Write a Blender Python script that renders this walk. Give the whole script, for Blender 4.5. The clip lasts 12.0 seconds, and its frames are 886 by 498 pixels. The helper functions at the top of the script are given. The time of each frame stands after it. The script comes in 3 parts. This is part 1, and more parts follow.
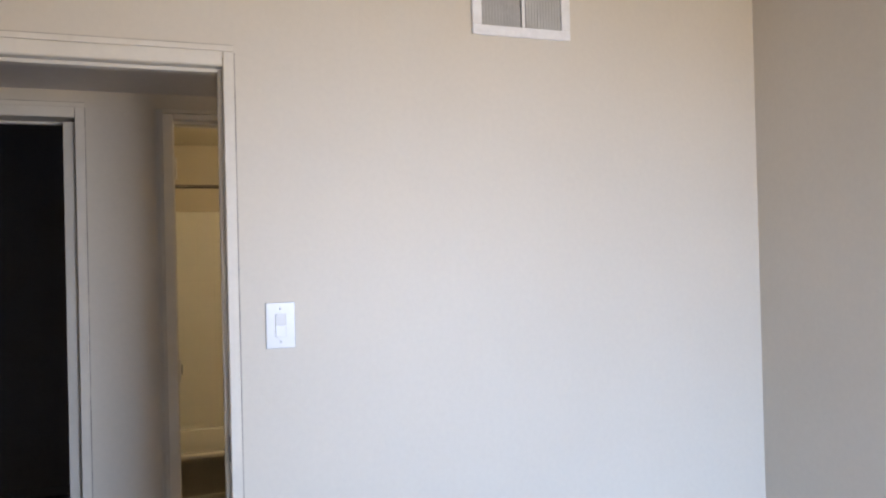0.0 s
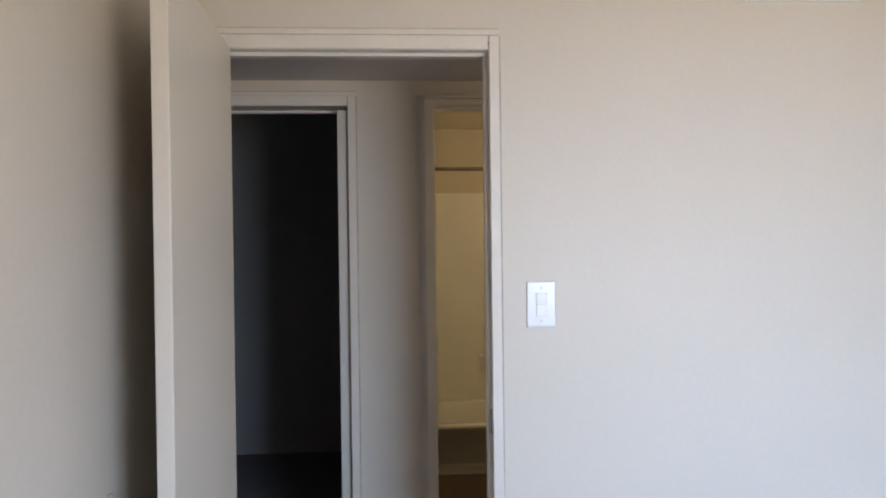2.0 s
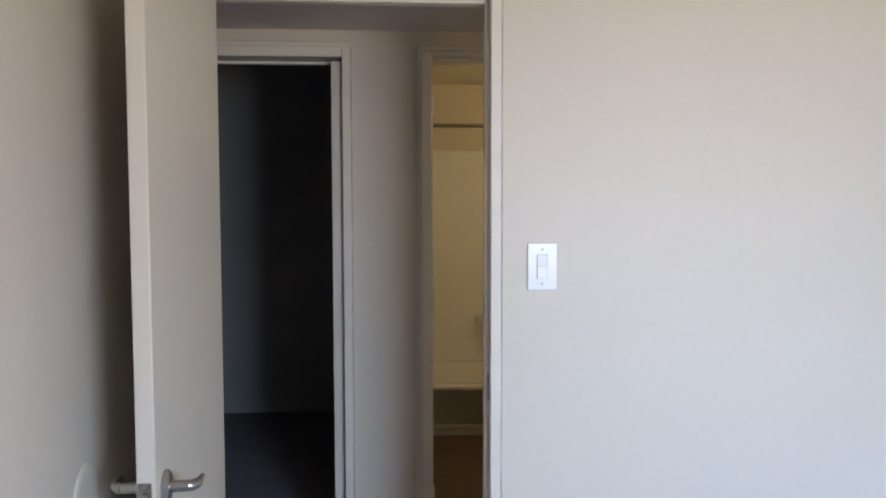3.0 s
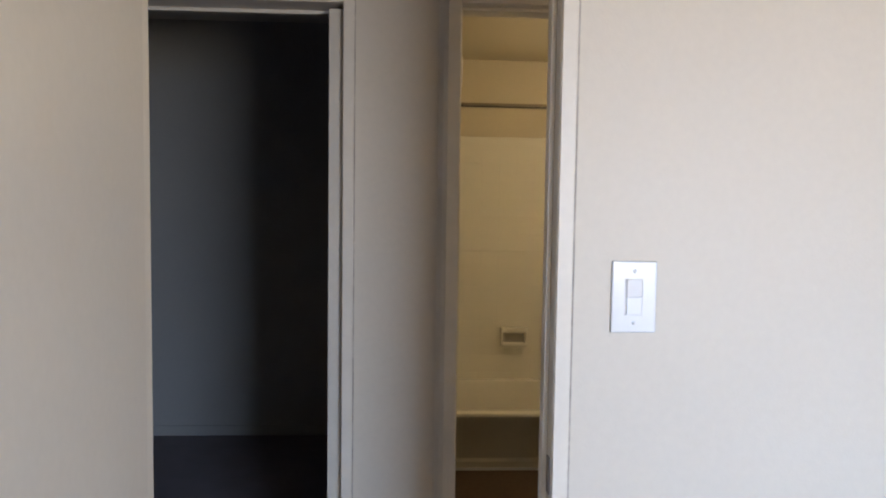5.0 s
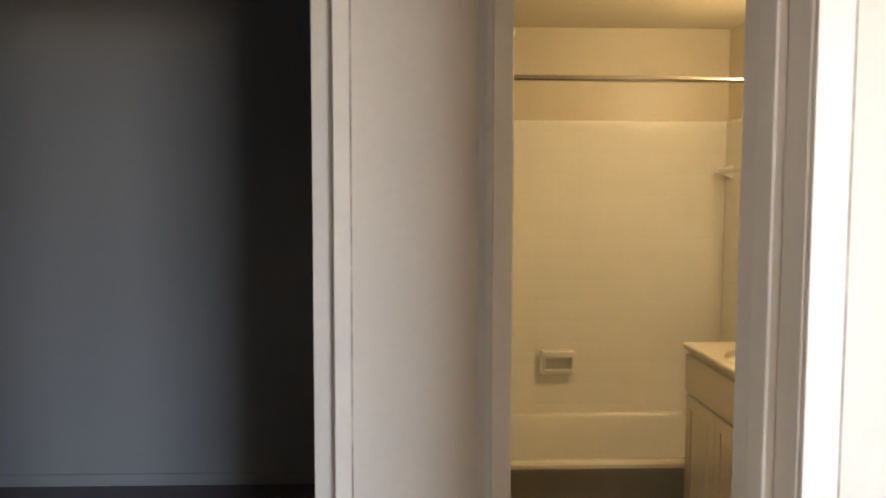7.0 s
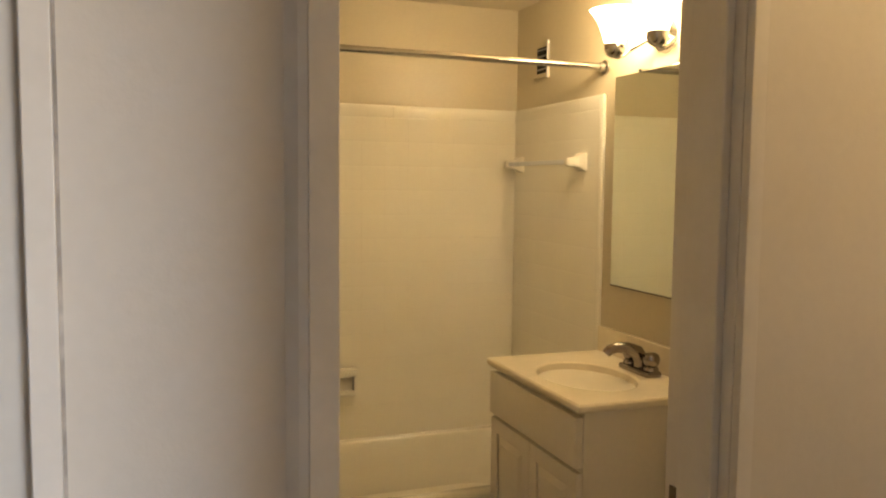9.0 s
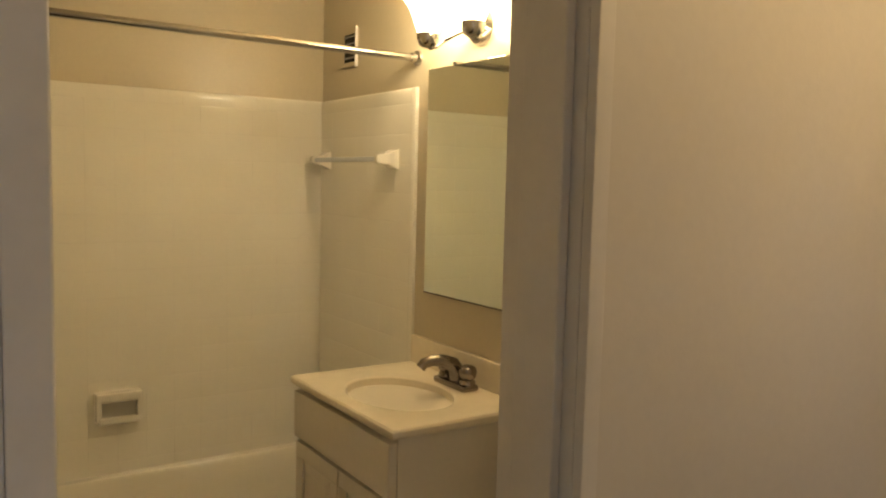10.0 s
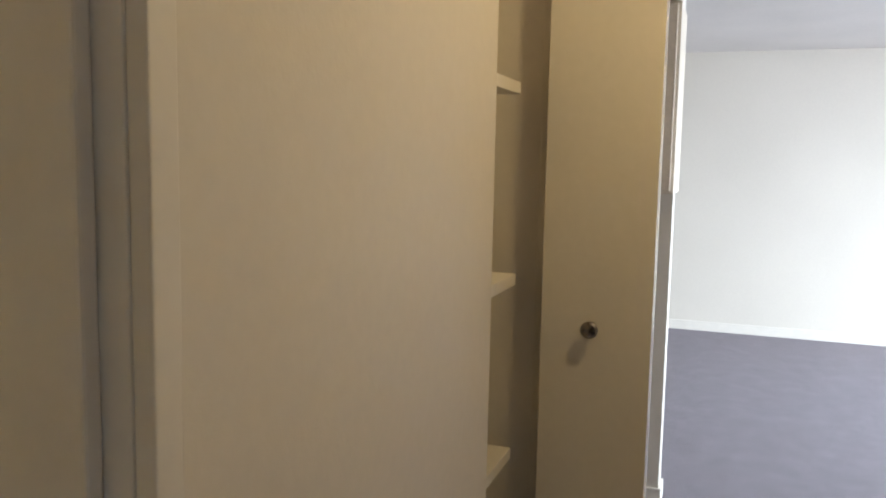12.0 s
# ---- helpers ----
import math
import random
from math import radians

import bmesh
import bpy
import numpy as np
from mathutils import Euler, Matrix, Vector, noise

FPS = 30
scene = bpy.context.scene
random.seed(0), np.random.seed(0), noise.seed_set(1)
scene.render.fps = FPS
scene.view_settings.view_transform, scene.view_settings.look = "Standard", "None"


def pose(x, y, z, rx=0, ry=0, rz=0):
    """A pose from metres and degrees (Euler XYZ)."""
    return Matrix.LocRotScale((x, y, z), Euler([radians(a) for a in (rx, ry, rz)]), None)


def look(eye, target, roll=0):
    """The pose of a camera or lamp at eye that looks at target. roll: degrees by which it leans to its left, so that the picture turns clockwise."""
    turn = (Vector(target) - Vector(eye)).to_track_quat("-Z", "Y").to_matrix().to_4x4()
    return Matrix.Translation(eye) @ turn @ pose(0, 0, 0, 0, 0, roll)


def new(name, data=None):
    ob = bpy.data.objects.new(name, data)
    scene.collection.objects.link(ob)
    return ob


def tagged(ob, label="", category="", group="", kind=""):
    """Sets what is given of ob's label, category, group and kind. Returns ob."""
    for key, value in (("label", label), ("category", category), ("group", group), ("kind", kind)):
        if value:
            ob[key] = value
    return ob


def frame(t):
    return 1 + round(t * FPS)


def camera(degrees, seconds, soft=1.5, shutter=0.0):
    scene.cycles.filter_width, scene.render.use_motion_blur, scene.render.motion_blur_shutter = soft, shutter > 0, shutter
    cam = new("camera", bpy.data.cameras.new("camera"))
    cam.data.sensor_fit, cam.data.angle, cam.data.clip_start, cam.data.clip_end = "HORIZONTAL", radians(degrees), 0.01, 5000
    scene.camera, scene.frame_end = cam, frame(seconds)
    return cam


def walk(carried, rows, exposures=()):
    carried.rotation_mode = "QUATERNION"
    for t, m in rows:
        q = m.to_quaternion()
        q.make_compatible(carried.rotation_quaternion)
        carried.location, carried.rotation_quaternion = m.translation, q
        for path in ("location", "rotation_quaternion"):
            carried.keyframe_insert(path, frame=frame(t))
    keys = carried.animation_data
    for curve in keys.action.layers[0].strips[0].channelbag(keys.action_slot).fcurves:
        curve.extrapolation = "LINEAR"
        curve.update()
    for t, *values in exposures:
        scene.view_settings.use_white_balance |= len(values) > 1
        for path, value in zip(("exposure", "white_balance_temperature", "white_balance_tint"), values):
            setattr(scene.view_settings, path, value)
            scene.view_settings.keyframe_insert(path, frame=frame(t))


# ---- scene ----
cam = camera(57.9, 12.0, soft=2.0)
PATH = [
    (0, (-0.209, -2.352, 1.467), (0.482, -0.475, 1.483), -1.4),
    (0.5, (-0.241, -2.347, 1.468), (0.276, -0.415, 1.486), -1.4),
    (1, (-0.28, -2.334, 1.472), (0.057, -0.363, 1.484), -0.7),
    (1.5, (-0.299, -2.327, 1.471), (-0.102, -0.337, 1.475), -0.5),
    (2, (-0.295, -2.331, 1.464), (-0.162, -0.335, 1.445), -0.7),
    (2.5, (-0.284, -2.31, 1.463), (-0.162, -0.315, 1.401), -0.5),
    (3, (-0.290, -2.227, 1.463), (-0.149, -0.236, 1.341), -0.1),
    (3.2, (-0.299, -2.149, 1.460), (-0.158, -0.16, 1.327), -0.2),
    (5, (-0.292, -1.462, 1.463), (-0.179, 0.53, 1.324), 0.8),
    (5.5, (-0.34, -1.208, 1.461), (-0.258, 0.785, 1.321), 0.0),
    (6, (-0.377, -1.007, 1.456), (-0.281, 0.986, 1.314), -0.4),
    (6.5, (-0.327, -0.807, 1.456), (-0.253, 1.186, 1.308), -0.1),
    (6.7, (-0.295, -0.723, 1.462), (-0.241, 1.27, 1.314), 0.1),
    (8.3, (-0.353, -0.212, 1.461), (0.099, 1.73, 1.306), 0.5),
    (8.5, (-0.35, -0.159, 1.453), (0.185, 1.762, 1.293), 0.5),
    (9, (-0.325, -0.015, 1.463), (0.353, 1.858, 1.302), 0.6),
    (9.5, (-0.266, 0.118, 1.466), (0.611, 1.908, 1.321), 0.8),
    (10, (-0.205, 0.215, 1.486), (0.894, 1.876, 1.314), 1.4),
    (10.5, (-0.167, 0.375, 1.468), (1.214, 1.812, 1.291), 1.0),
    (11, (-0.155, 0.511, 1.481), (1.479, 1.648, 1.294), 0.6),
    (11.5, (-0.067, 0.589, 1.471), (1.729, 1.445, 1.265), 0.7),
    (12, (0.108, 0.621, 1.472), (1.979, 1.291, 1.251), 1.1),
]
EXPOSURES = [
    (0.0, -0.17, 6500, 11), (3.0, -0.30, 6500, 9), (5.0, -0.13, 6700, 10), (6.0, 0.22, 7000, 11), (6.7, 0.52, 7300, 11),
    (8.3, 0.70, 7700, 11), (9.0, 0.58, 7800, 11), (9.5, 0.35, 7800, 11), (10.0, 0.36, 7100, 8), (10.5, 0.72, 6100, 7),
    (11.0, 0.55, 5600, 5), (11.5, 0.40, 5700, 5), (12.0, 0.46, 6100, 5)]
walk(cam, [(t, look(eye, target, roll)) for t, eye, target, roll in PATH], EXPOSURES)

# ---- world and light ----
world = bpy.data.worlds.new("sky")
scene.world = world
world.use_nodes = True
wn = world.node_tree.nodes
sky = wn.new("ShaderNodeTexSky")
sky.sky_type, sky.sun_disc = "NISHITA", False
sky.sun_elevation, sky.sun_rotation = radians(63), radians(23)
wn["Background"].inputs["Strength"].default_value = 0.12
world.node_tree.links.new(sky.outputs["Color"], wn["Background"].inputs["Color"])


def lamp(name, kind, m, power, colour, **extra):
    data = bpy.data.lights.new(name, kind)
    data.energy, data.color = power, colour
    for key, value in extra.items():
        if key == "size":
            data.size = value
        elif key == "size_y":
            data.shape, data.size_y = "RECTANGLE", value
        elif key == "radius":
            data.shadow_soft_size = value
        elif key == "spread":
            data.spread = radians(value)
    ob = new(name, data)
    ob.matrix_world = m
    return ob


sun = bpy.data.lights.new("sun", "SUN")
sun.energy, sun.angle, sun.color = 3.0, radians(0.5), (1.0, 0.95, 0.87)
sun_ob = new("sun", sun)
sun_ob.matrix_world = look((0, 0, 30), (6, -14, 0))

LIV_WINDOW_Y = -5.36
# daylight at the bedroom window and at the living room's glass doors
lamp("bedroom_window_daylight", "AREA", look((1.27, -3.66, 1.45), (0.8, 0.0, -2.2)), 108, (0.51, 0.77, 1.21), size=1.10, size_y=1.1, spread=120)
lamp("bedroom_window_ground_light", "AREA", look((1.27, -3.64, 1.3), (0.2, 0.0, 4.5)), 45, (1.0, 0.81, 0.54), size=1.10, size_y=0.6, spread=130)
lamp("living_window_daylight", "AREA", look((4.7, LIV_WINDOW_Y, 1.3), (5.4, 0.0, -1.7)), 520, (0.80, 0.88, 1.0), size=2.6, size_y=1.9, spread=110)
VANITY_W, HALL_W = 1.2, 5.6
WARM, VANITY_WARM = (1.0, 0.71, 0.33), (1.0, 0.77, 0.45)

# ---- materials ----


def material(name, colour, rough=0.6, metal=0.0, grain=60.0, grain_mix=0.06, stain=2.0, stain_mix=0.05, bump=0.05, bump_scale=90.0, rand=0.0, coat=0.0):
    m = bpy.data.materials.new(name)
    m.use_nodes = True
    nt = m.node_tree
    n, l = nt.nodes, nt.links
    b = n["Principled BSDF"]
    b.inputs["Roughness"].default_value, b.inputs["Metallic"].default_value = rough, metal
    b.inputs["Coat Weight"].default_value = coat
    co = n.new("ShaderNodeTexCoord")
    geo = n.new("ShaderNodeNewGeometry")

    def tex(scale, detail):
        t = n.new("ShaderNodeTexNoise")
        t.inputs["Scale"].default_value, t.inputs["Detail"].default_value = scale, detail
        l.new(geo.outputs["Position"], t.inputs["Vector"])
        return t

    def scaled(socket, mix):
        r = n.new("ShaderNodeMapRange")
        r.inputs["From Min"].default_value, r.inputs["From Max"].default_value = 0.25, 0.75
        r.inputs["To Min"].default_value, r.inputs["To Max"].default_value = 1 - mix, 1 + mix
        l.new(socket, r.inputs["Value"])
        return r.outputs["Result"]

    g, s = tex(grain, 3), tex(stain, 4)
    mul = n.new("ShaderNodeMath")
    mul.operation = "MULTIPLY"
    l.new(scaled(g.outputs["Fac"], grain_mix), mul.inputs[0])
    l.new(scaled(s.outputs["Fac"], stain_mix), mul.inputs[1])
    value = mul.outputs[0]
    if rand:
        info = n.new("ShaderNodeObjectInfo")
        r = n.new("ShaderNodeMapRange")
        r.inputs["To Min"].default_value, r.inputs["To Max"].default_value = 1 - rand, 1 + rand
        l.new(info.outputs["Random"], r.inputs["Value"])
        again = n.new("ShaderNodeMath")
        again.operation = "MULTIPLY"
        l.new(value, again.inputs[0])
        l.new(r.outputs["Result"], again.inputs[1])
        value = again.outputs[0]
    vm = n.new("ShaderNodeVectorMath")
    vm.operation = "SCALE"
    vm.inputs[0].default_value = colour
    l.new(value, vm.inputs["Scale"])
    l.new(vm.outputs["Vector"], b.inputs["Base Color"])
    rr = n.new("ShaderNodeMath")
    rr.operation = "MULTIPLY"
    rr.inputs[1].default_value = rough
    l.new(scaled(s.outputs["Fac"], 0.12), rr.inputs[0])
    l.new(rr.outputs[0], b.inputs["Roughness"])
    if bump:
        t = tex(bump_scale, 2)
        bp = n.new("ShaderNodeBump")
        bp.inputs["Strength"].default_value, bp.inputs["Distance"].default_value = bump, 0.004
        l.new(t.outputs["Fac"], bp.inputs["Height"])
        l.new(bp.outputs["Normal"], b.inputs["Normal"])
    return m


def glowing(name, colour, strength):
    m = bpy.data.materials.new(name)
    m.use_nodes = True
    b = m.node_tree.nodes["Principled BSDF"]
    b.inputs["Base Color"].default_value = (*colour, 1)
    b.inputs["Emission Color"].default_value = (*colour, 1)
    b.inputs["Emission Strength"].default_value = strength
    return m


PAINT = material("wall_paint", (0.612, 0.562, 0.487), 0.5, bump=0.07, bump_scale=160, stain=1.3, stain_mix=0.035, grain_mix=0.02)
# an even grey, darker than PAINT, for one room's far wall and baseboard
WALL_GREY = material("darker_grey_wall", (0.345, 0.347, 0.34), 0.55, bump=0.07, bump_scale=160, stain=1.3, stain_mix=0.04, grain_mix=0.02)
PAINT_BATH = material("bath_paint", (0.58, 0.51, 0.38), 0.33, bump=0.06, bump_scale=140, stain_mix=0.03, grain_mix=0.02)
BATH_CEILING = material("bath_ceiling_paint", (0.58, 0.51, 0.38), 0.6, bump=0.06, bump_scale=140, stain_mix=0.03, grain_mix=0.02)
EDGE = material("dark_board_edge", (0.17, 0.145, 0.115), 0.6, bump=0.0)
CEILING = material("ceiling_paint", (0.66, 0.62, 0.58), 0.8, bump=0.25, bump_scale=130, grain_mix=0.03)
TRIM = material("trim_paint", (0.66, 0.615, 0.545), 0.42, bump=0.12, bump_scale=35, stain=9, stain_mix=0.05, grain_mix=0.02)
DOOR = material("door_paint", (0.60, 0.555, 0.485), 0.36, bump=0.04, bump_scale=60, stain=3, stain_mix=0.03, grain_mix=0.02)
GLOSS = material("satin_door_paint", (0.62, 0.575, 0.50), 0.24, bump=0.10, bump_scale=45, stain=3, stain_mix=0.03, grain_mix=0.02)
CARPET = material("carpet", (0.225, 0.197, 0.218), 0.95, grain=420, grain_mix=0.35, stain=7, stain_mix=0.10, bump=1.0, bump_scale=520)
VINYL = material("bath_floor", (0.085, 0.055, 0.036), 0.45, grain=40, grain_mix=0.2, stain=4, stain_mix=0.2, bump=0.1)
TILE = material("glazed_tile", (0.82, 0.79, 0.71), 0.06, bump=0.03, bump_scale=14, rand=0.004, stain=5, stain_mix=0.02, grain_mix=0.01)
GROUT = material("grout", (0.82, 0.79, 0.71), 0.2)
ENAMEL = material("tub_enamel", (0.78, 0.75, 0.68), 0.10, bump=0.02, bump_scale=10, stain=4, stain_mix=0.03, grain_mix=0.01)
CERAMIC = material("ceramic", (0.80, 0.77, 0.70), 0.10, bump=0.0, stain_mix=0.02, grain_mix=0.01)
MARBLE = material("cultured_marble", (0.78, 0.70, 0.56), 0.16, bump=0.0, grain=25, grain_mix=0.03, stain=6, stain_mix=0.05)
CABINET = material("cabinet_paint", (0.72, 0.66, 0.56), 0.35, bump=0.08, bump_scale=70, stain_mix=0.04, grain_mix=0.02)
KITCHEN = material("kitchen_cabinet_paint", (0.60, 0.52, 0.42), 0.4, bump=0.08, stain_mix=0.04)
CHROME = material("chrome", (0.50, 0.48, 0.46), 0.14, 1.0, bump=0.0, stain=30, stain_mix=0.06)
NICKEL = material("brushed_nickel", (0.40, 0.385, 0.37), 0.3, 1.0, bump=0.03, bump_scale=300, stain=20, stain_mix=0.08)
BRONZE = material("dark_brushed_metal", (0.20, 0.17, 0.15), 0.35, 1.0, bump=0.0)
SILVER = material("mirror_glass", (0.86, 0.92, 0.86), 0.015, 1.0, bump=0.0, stain_mix=0.005, grain_mix=0.0)
PLASTIC = material("white_plastic", (0.70, 0.725, 0.76), 0.25, bump=0.0, stain_mix=0.01, grain_mix=0.01)
ROCKER = material("shaded_rocker_and_screw_plastic", (0.56, 0.58, 0.62), 0.22, bump=0.0, stain_mix=0.01, grain_mix=0.01)
VENTWHITE = material("white_enamelled_steel", (0.80, 0.80, 0.82), 0.35, bump=0.05, stain=14, stain_mix=0.05)
DAMPER = material("grey_steel", (0.30, 0.30, 0.31), 0.5, bump=0.05)
LOUVRE = material("grey_louvre_and_groove_shade", (0.50, 0.495, 0.49), 0.45, bump=0.05, stain=14, stain_mix=0.10)
CAULK = material("cracked_caulk", (0.39, 0.35, 0.305), 0.8, stain=12, stain_mix=0.35, grain_mix=0.2)
# near-black for flat sheets that stand in for shade inside the vents
UNLIT_BLACK = material("unlit_black", (0.02, 0.018, 0.016), 0.9, bump=0.0)
GROUND = material("outdoor_ground", (0.30, 0.27, 0.22), 0.95, grain=8, grain_mix=0.3, stain=0.4, stain_mix=0.3, bump=0.6, bump_scale=20)
SHADE = glowing("lit_opal_glass", (1.0, 0.83, 0.55), 13.0)
DOME = glowing("lit_dome_glass", (1.0, 0.84, 0.58), 3.0)
FAUCET = material("worn_chrome", (0.28, 0.25, 0.23), 0.16, 1.0, bump=0.0, stain=40, stain_mix=0.12)
BULB = glowing("lit_bulb", (1.0, 0.80, 0.52), 25.0)

# ---- mesh helpers ----


def box(bm, x0, x1, y0, y1, z0, z1, bevel=0.0):
    m = Matrix.Translation(((x0 + x1) / 2, (y0 + y1) / 2, (z0 + z1) / 2)) @ Matrix.Diagonal((x1 - x0, y1 - y0, z1 - z0, 1))
    vs = bmesh.ops.create_cube(bm, size=1, matrix=m)["verts"]
    if bevel:
        es = list({e for v in vs for e in v.link_edges})
        bmesh.ops.bevel(bm, geom=es, offset=bevel, segments=2, affect="EDGES", profile=0.6)
    return bm


def boxed(*args, bevel=0.0):
    return box(bmesh.new(), *args, bevel=bevel)


def lathe(bm, profile, m=Matrix(), segments=28):
    """Turns a profile of (radius, height) about z and lays it by m."""
    rings = []
    for r, h in profile:
        rings.append([bm.verts.new(m @ Vector((max(r, 1e-4) * math.cos(2 * math.pi * i / segments), max(r, 1e-4) * math.sin(2 * math.pi * i / segments), h))) for i in range(segments)])
    for a, b in zip(rings, rings[1:]):
        for i in range(segments):
            j = (i + 1) % segments
            bm.faces.new((a[i], a[j], b[j], b[i]))
    bmesh.ops.recalc_face_normals(bm, faces=bm.faces)
    return bm


def tube(bm, points, radius, segments=12):
    """A round bar along points; radius may be one number or one for each point."""
    pts = [Vector(p) for p in points]
    rad = radius if isinstance(radius, (list, tuple)) else [radius] * len(pts)
    rings, side = [], None
    for i, p in enumerate(pts):
        way = (pts[min(i + 1, len(pts) - 1)] - pts[max(i - 1, 0)]).normalized()
        if side is None:
            side = way.orthogonal().normalized()
        side = (side - way * side.dot(way)).normalized()
        up = way.cross(side)
        rings.append([bm.verts.new(p + rad[i] * (side * math.cos(2 * math.pi * k / segments) + up * math.sin(2 * math.pi * k / segments))) for k in range(segments)])
    for a, b in zip(rings, rings[1:]):
        for k in range(segments):
            j = (k + 1) % segments
            bm.faces.new((a[k], a[j], b[j], b[k]))
    bm.faces.new(rings[0][::-1])
    bm.faces.new(rings[-1])
    bmesh.ops.recalc_face_normals(bm, faces=bm.faces)
    return bm


def mesh_of(name, bm, mat, smooth=False):
    me = bpy.data.meshes.new(name)
    bm.to_mesh(me)
    bm.free()
    me.materials.append(mat)
    if smooth:
        me.shade_smooth()
        me.set_sharp_from_angle(angle=radians(38))
    return me


def part(name, bm, mat, parent, label="", smooth=False):
    ob = new(name, mesh_of(name, bm, mat, smooth))
    ob.parent = parent
    return tagged(ob, label)


def thing(name, label, category, at=(0, 0, 0), group=""):
    ob = new(name)
    ob.empty_display_size = 0.05
    ob.location = at
    return tagged(ob, label, category, group)


def structure(name, bm, mat, label, category, smooth=False):
    return tagged(new(name, mesh_of(name, bm, mat, smooth)), label, category, kind="structure")


def wall_cells(bm, axis, a0, a1, c0, c1, z0, z1, openings):
    """A wall along x or y from a0 to a1, from c0 to c1 thick, with openings (a, a, z, z) right through it."""
    cuts = sorted({a0, a1, *[v for o in openings for v in o[:2]]})
    for p, q in zip(cuts, cuts[1:]):
        spans, mid = [(z0, z1)], (p + q) / 2
        for o in openings:
            if o[0] < mid < o[1]:
                nxt = []
                for s, e in spans:
                    if s < o[2]:
                        nxt.append((s, min(e, o[2])))
                    if e > o[3]:
                        nxt.append((max(s, o[3]), e))
                spans = nxt
        for s, e in spans:
            if axis == "x":
                box(bm, p, q, c0, c1, s, e)
            else:
                box(bm, c0, c1, p, q, s, e)
    bmesh.ops.remove_doubles(bm, verts=bm.verts, dist=1e-5)
    return bm


# ---- plan ----
HEAD = 2.045          # rough head of the door openings
HALL_S, HALL_N = 0.125, 0.972
BATH_S = 1.118
BED_L, BED_R, BED_BACK = -0.88, 1.889, -3.7
BATH_L, BATH_R, BATH_N = -0.225, 1.298, 3.465
HALL_CEIL, BATH_CEIL, ROOM_CEIL = 2.127, 2.275, 2.44
LIV_X, LIV_S, STUB_X = 7.52, -5.4, 3.55
D1 = (-0.772, 0.0)     # bedroom door opening, clear of its jambs
D2 = (-1.31, -0.461)  # dark room
D3 = (-0.107, 0.507)     # bathroom
LINEN = (1.320, 1.665)
JT = 0.018             # jamb thickness

structure("floor_bedroom", boxed(BED_L - 0.1, BED_R + 0.1, BED_BACK - 0.1, 0.06, -0.1, 0.0), CARPET, "mauve-brown cut-pile carpet floor of the bedroom", "floor")
structure("floor_hall", boxed(-3.1, 7.7, 0.06, 1.02, -0.1, 0.0), CARPET, "mauve-brown cut-pile carpet floor of the hall", "floor")
structure("floor_dark_room", boxed(-3.1, -0.285, 1.02, 3.7, -0.1, 0.0), CARPET, "dark mauve-brown carpet floor of the unlit room", "floor")
structure("floor_bathroom", boxed(-0.285, 1.4, 1.02, 3.6, -0.1, 0.0), VINYL, "dark brown vinyl bathroom floor", "floor")
structure("floor_living", boxed(BED_R + 0.1, 7.7, LIV_S - 0.1, 0.06, -0.1, 0.0), CARPET, "mauve-grey carpet floor of the living room", "floor")
structure("floor_kitchen", boxed(1.4, 7.7, 1.02, 3.6, -0.1, 0.0), CARPET, "mauve-grey floor behind the partition", "floor")

structure("ceiling_bedroom", boxed(BED_L - 0.1, BED_R + 0.06, BED_BACK - 0.1, 0.0, ROOM_CEIL, ROOM_CEIL + 0.1), CEILING, "off-white painted bedroom ceiling", "ceiling")
structure("ceiling_hall", boxed(-3.1, BED_R + 0.12, HALL_S, HALL_N, HALL_CEIL, HALL_CEIL + 0.1), CEILING, "off-white lowered hall ceiling", "ceiling")
structure("ceiling_dark_room", boxed(-3.1, -0.285, HALL_N + 0.03, 3.7, ROOM_CEIL, ROOM_CEIL + 0.1), CEILING, "off-white ceiling of the unlit room", "ceiling")
structure("ceiling_bathroom", boxed(BATH_L - 0.05, BATH_R + 0.1, BATH_S - 0.05, BATH_N + 0.1, BATH_CEIL, BATH_CEIL + 0.1), BATH_CEILING, "cream painted bathroom ceiling", "ceiling")
structure("ceiling_kitchen", boxed(BATH_R + 0.1, BED_R + 0.06, HALL_N + 0.02, 3.72, ROOM_CEIL, ROOM_CEIL + 0.1), CEILING, "off-white ceiling behind the linen closet", "ceiling")
structure("ceiling_living", boxed(BED_R + 0.06, 7.7, LIV_S - 0.1, 3.72, ROOM_CEIL, ROOM_CEIL + 0.1), CEILING, "off-white painted living room ceiling", "ceiling")

bm = bmesh.new()
wall_cells(bm, "x", -3.1, BED_R + 0.12, 0.0, HALL_S, 0, 2.54, [(D1[0] - JT, D1[1] + JT, 0, HEAD)])
structure("wall_bedroom_hall", bm, PAINT, "warm off-white painted wall with the bedroom doorway", "wall")
bm = bmesh.new()
wall_cells(bm, "x", -3.1, 2.05, HALL_N, BATH_S, 0, 2.54, [(D2[0] - JT, D2[1] + JT, 0, HEAD), (D3[0] - JT, D3[1] + JT, 0, HEAD), (LINEN[0], LINEN[1], 0, HEAD + 0.01)])
structure("wall_hall_north", bm, PAINT, "warm off-white painted hall wall with doorways", "wall")
structure("wall_bedroom_left", boxed(BED_L - 0.12, BED_L, BED_BACK, 0.0, 0, ROOM_CEIL), PAINT, "warm off-white painted bedroom wall", "wall")
structure("wall_bedroom_right", boxed(BED_R, BED_R + 0.12, BED_BACK, 0.0, 0, ROOM_CEIL), PAINT, "warm off-white painted bedroom wall", "wall")
BW = (0.71, 1.84, 0.92, 2.08)
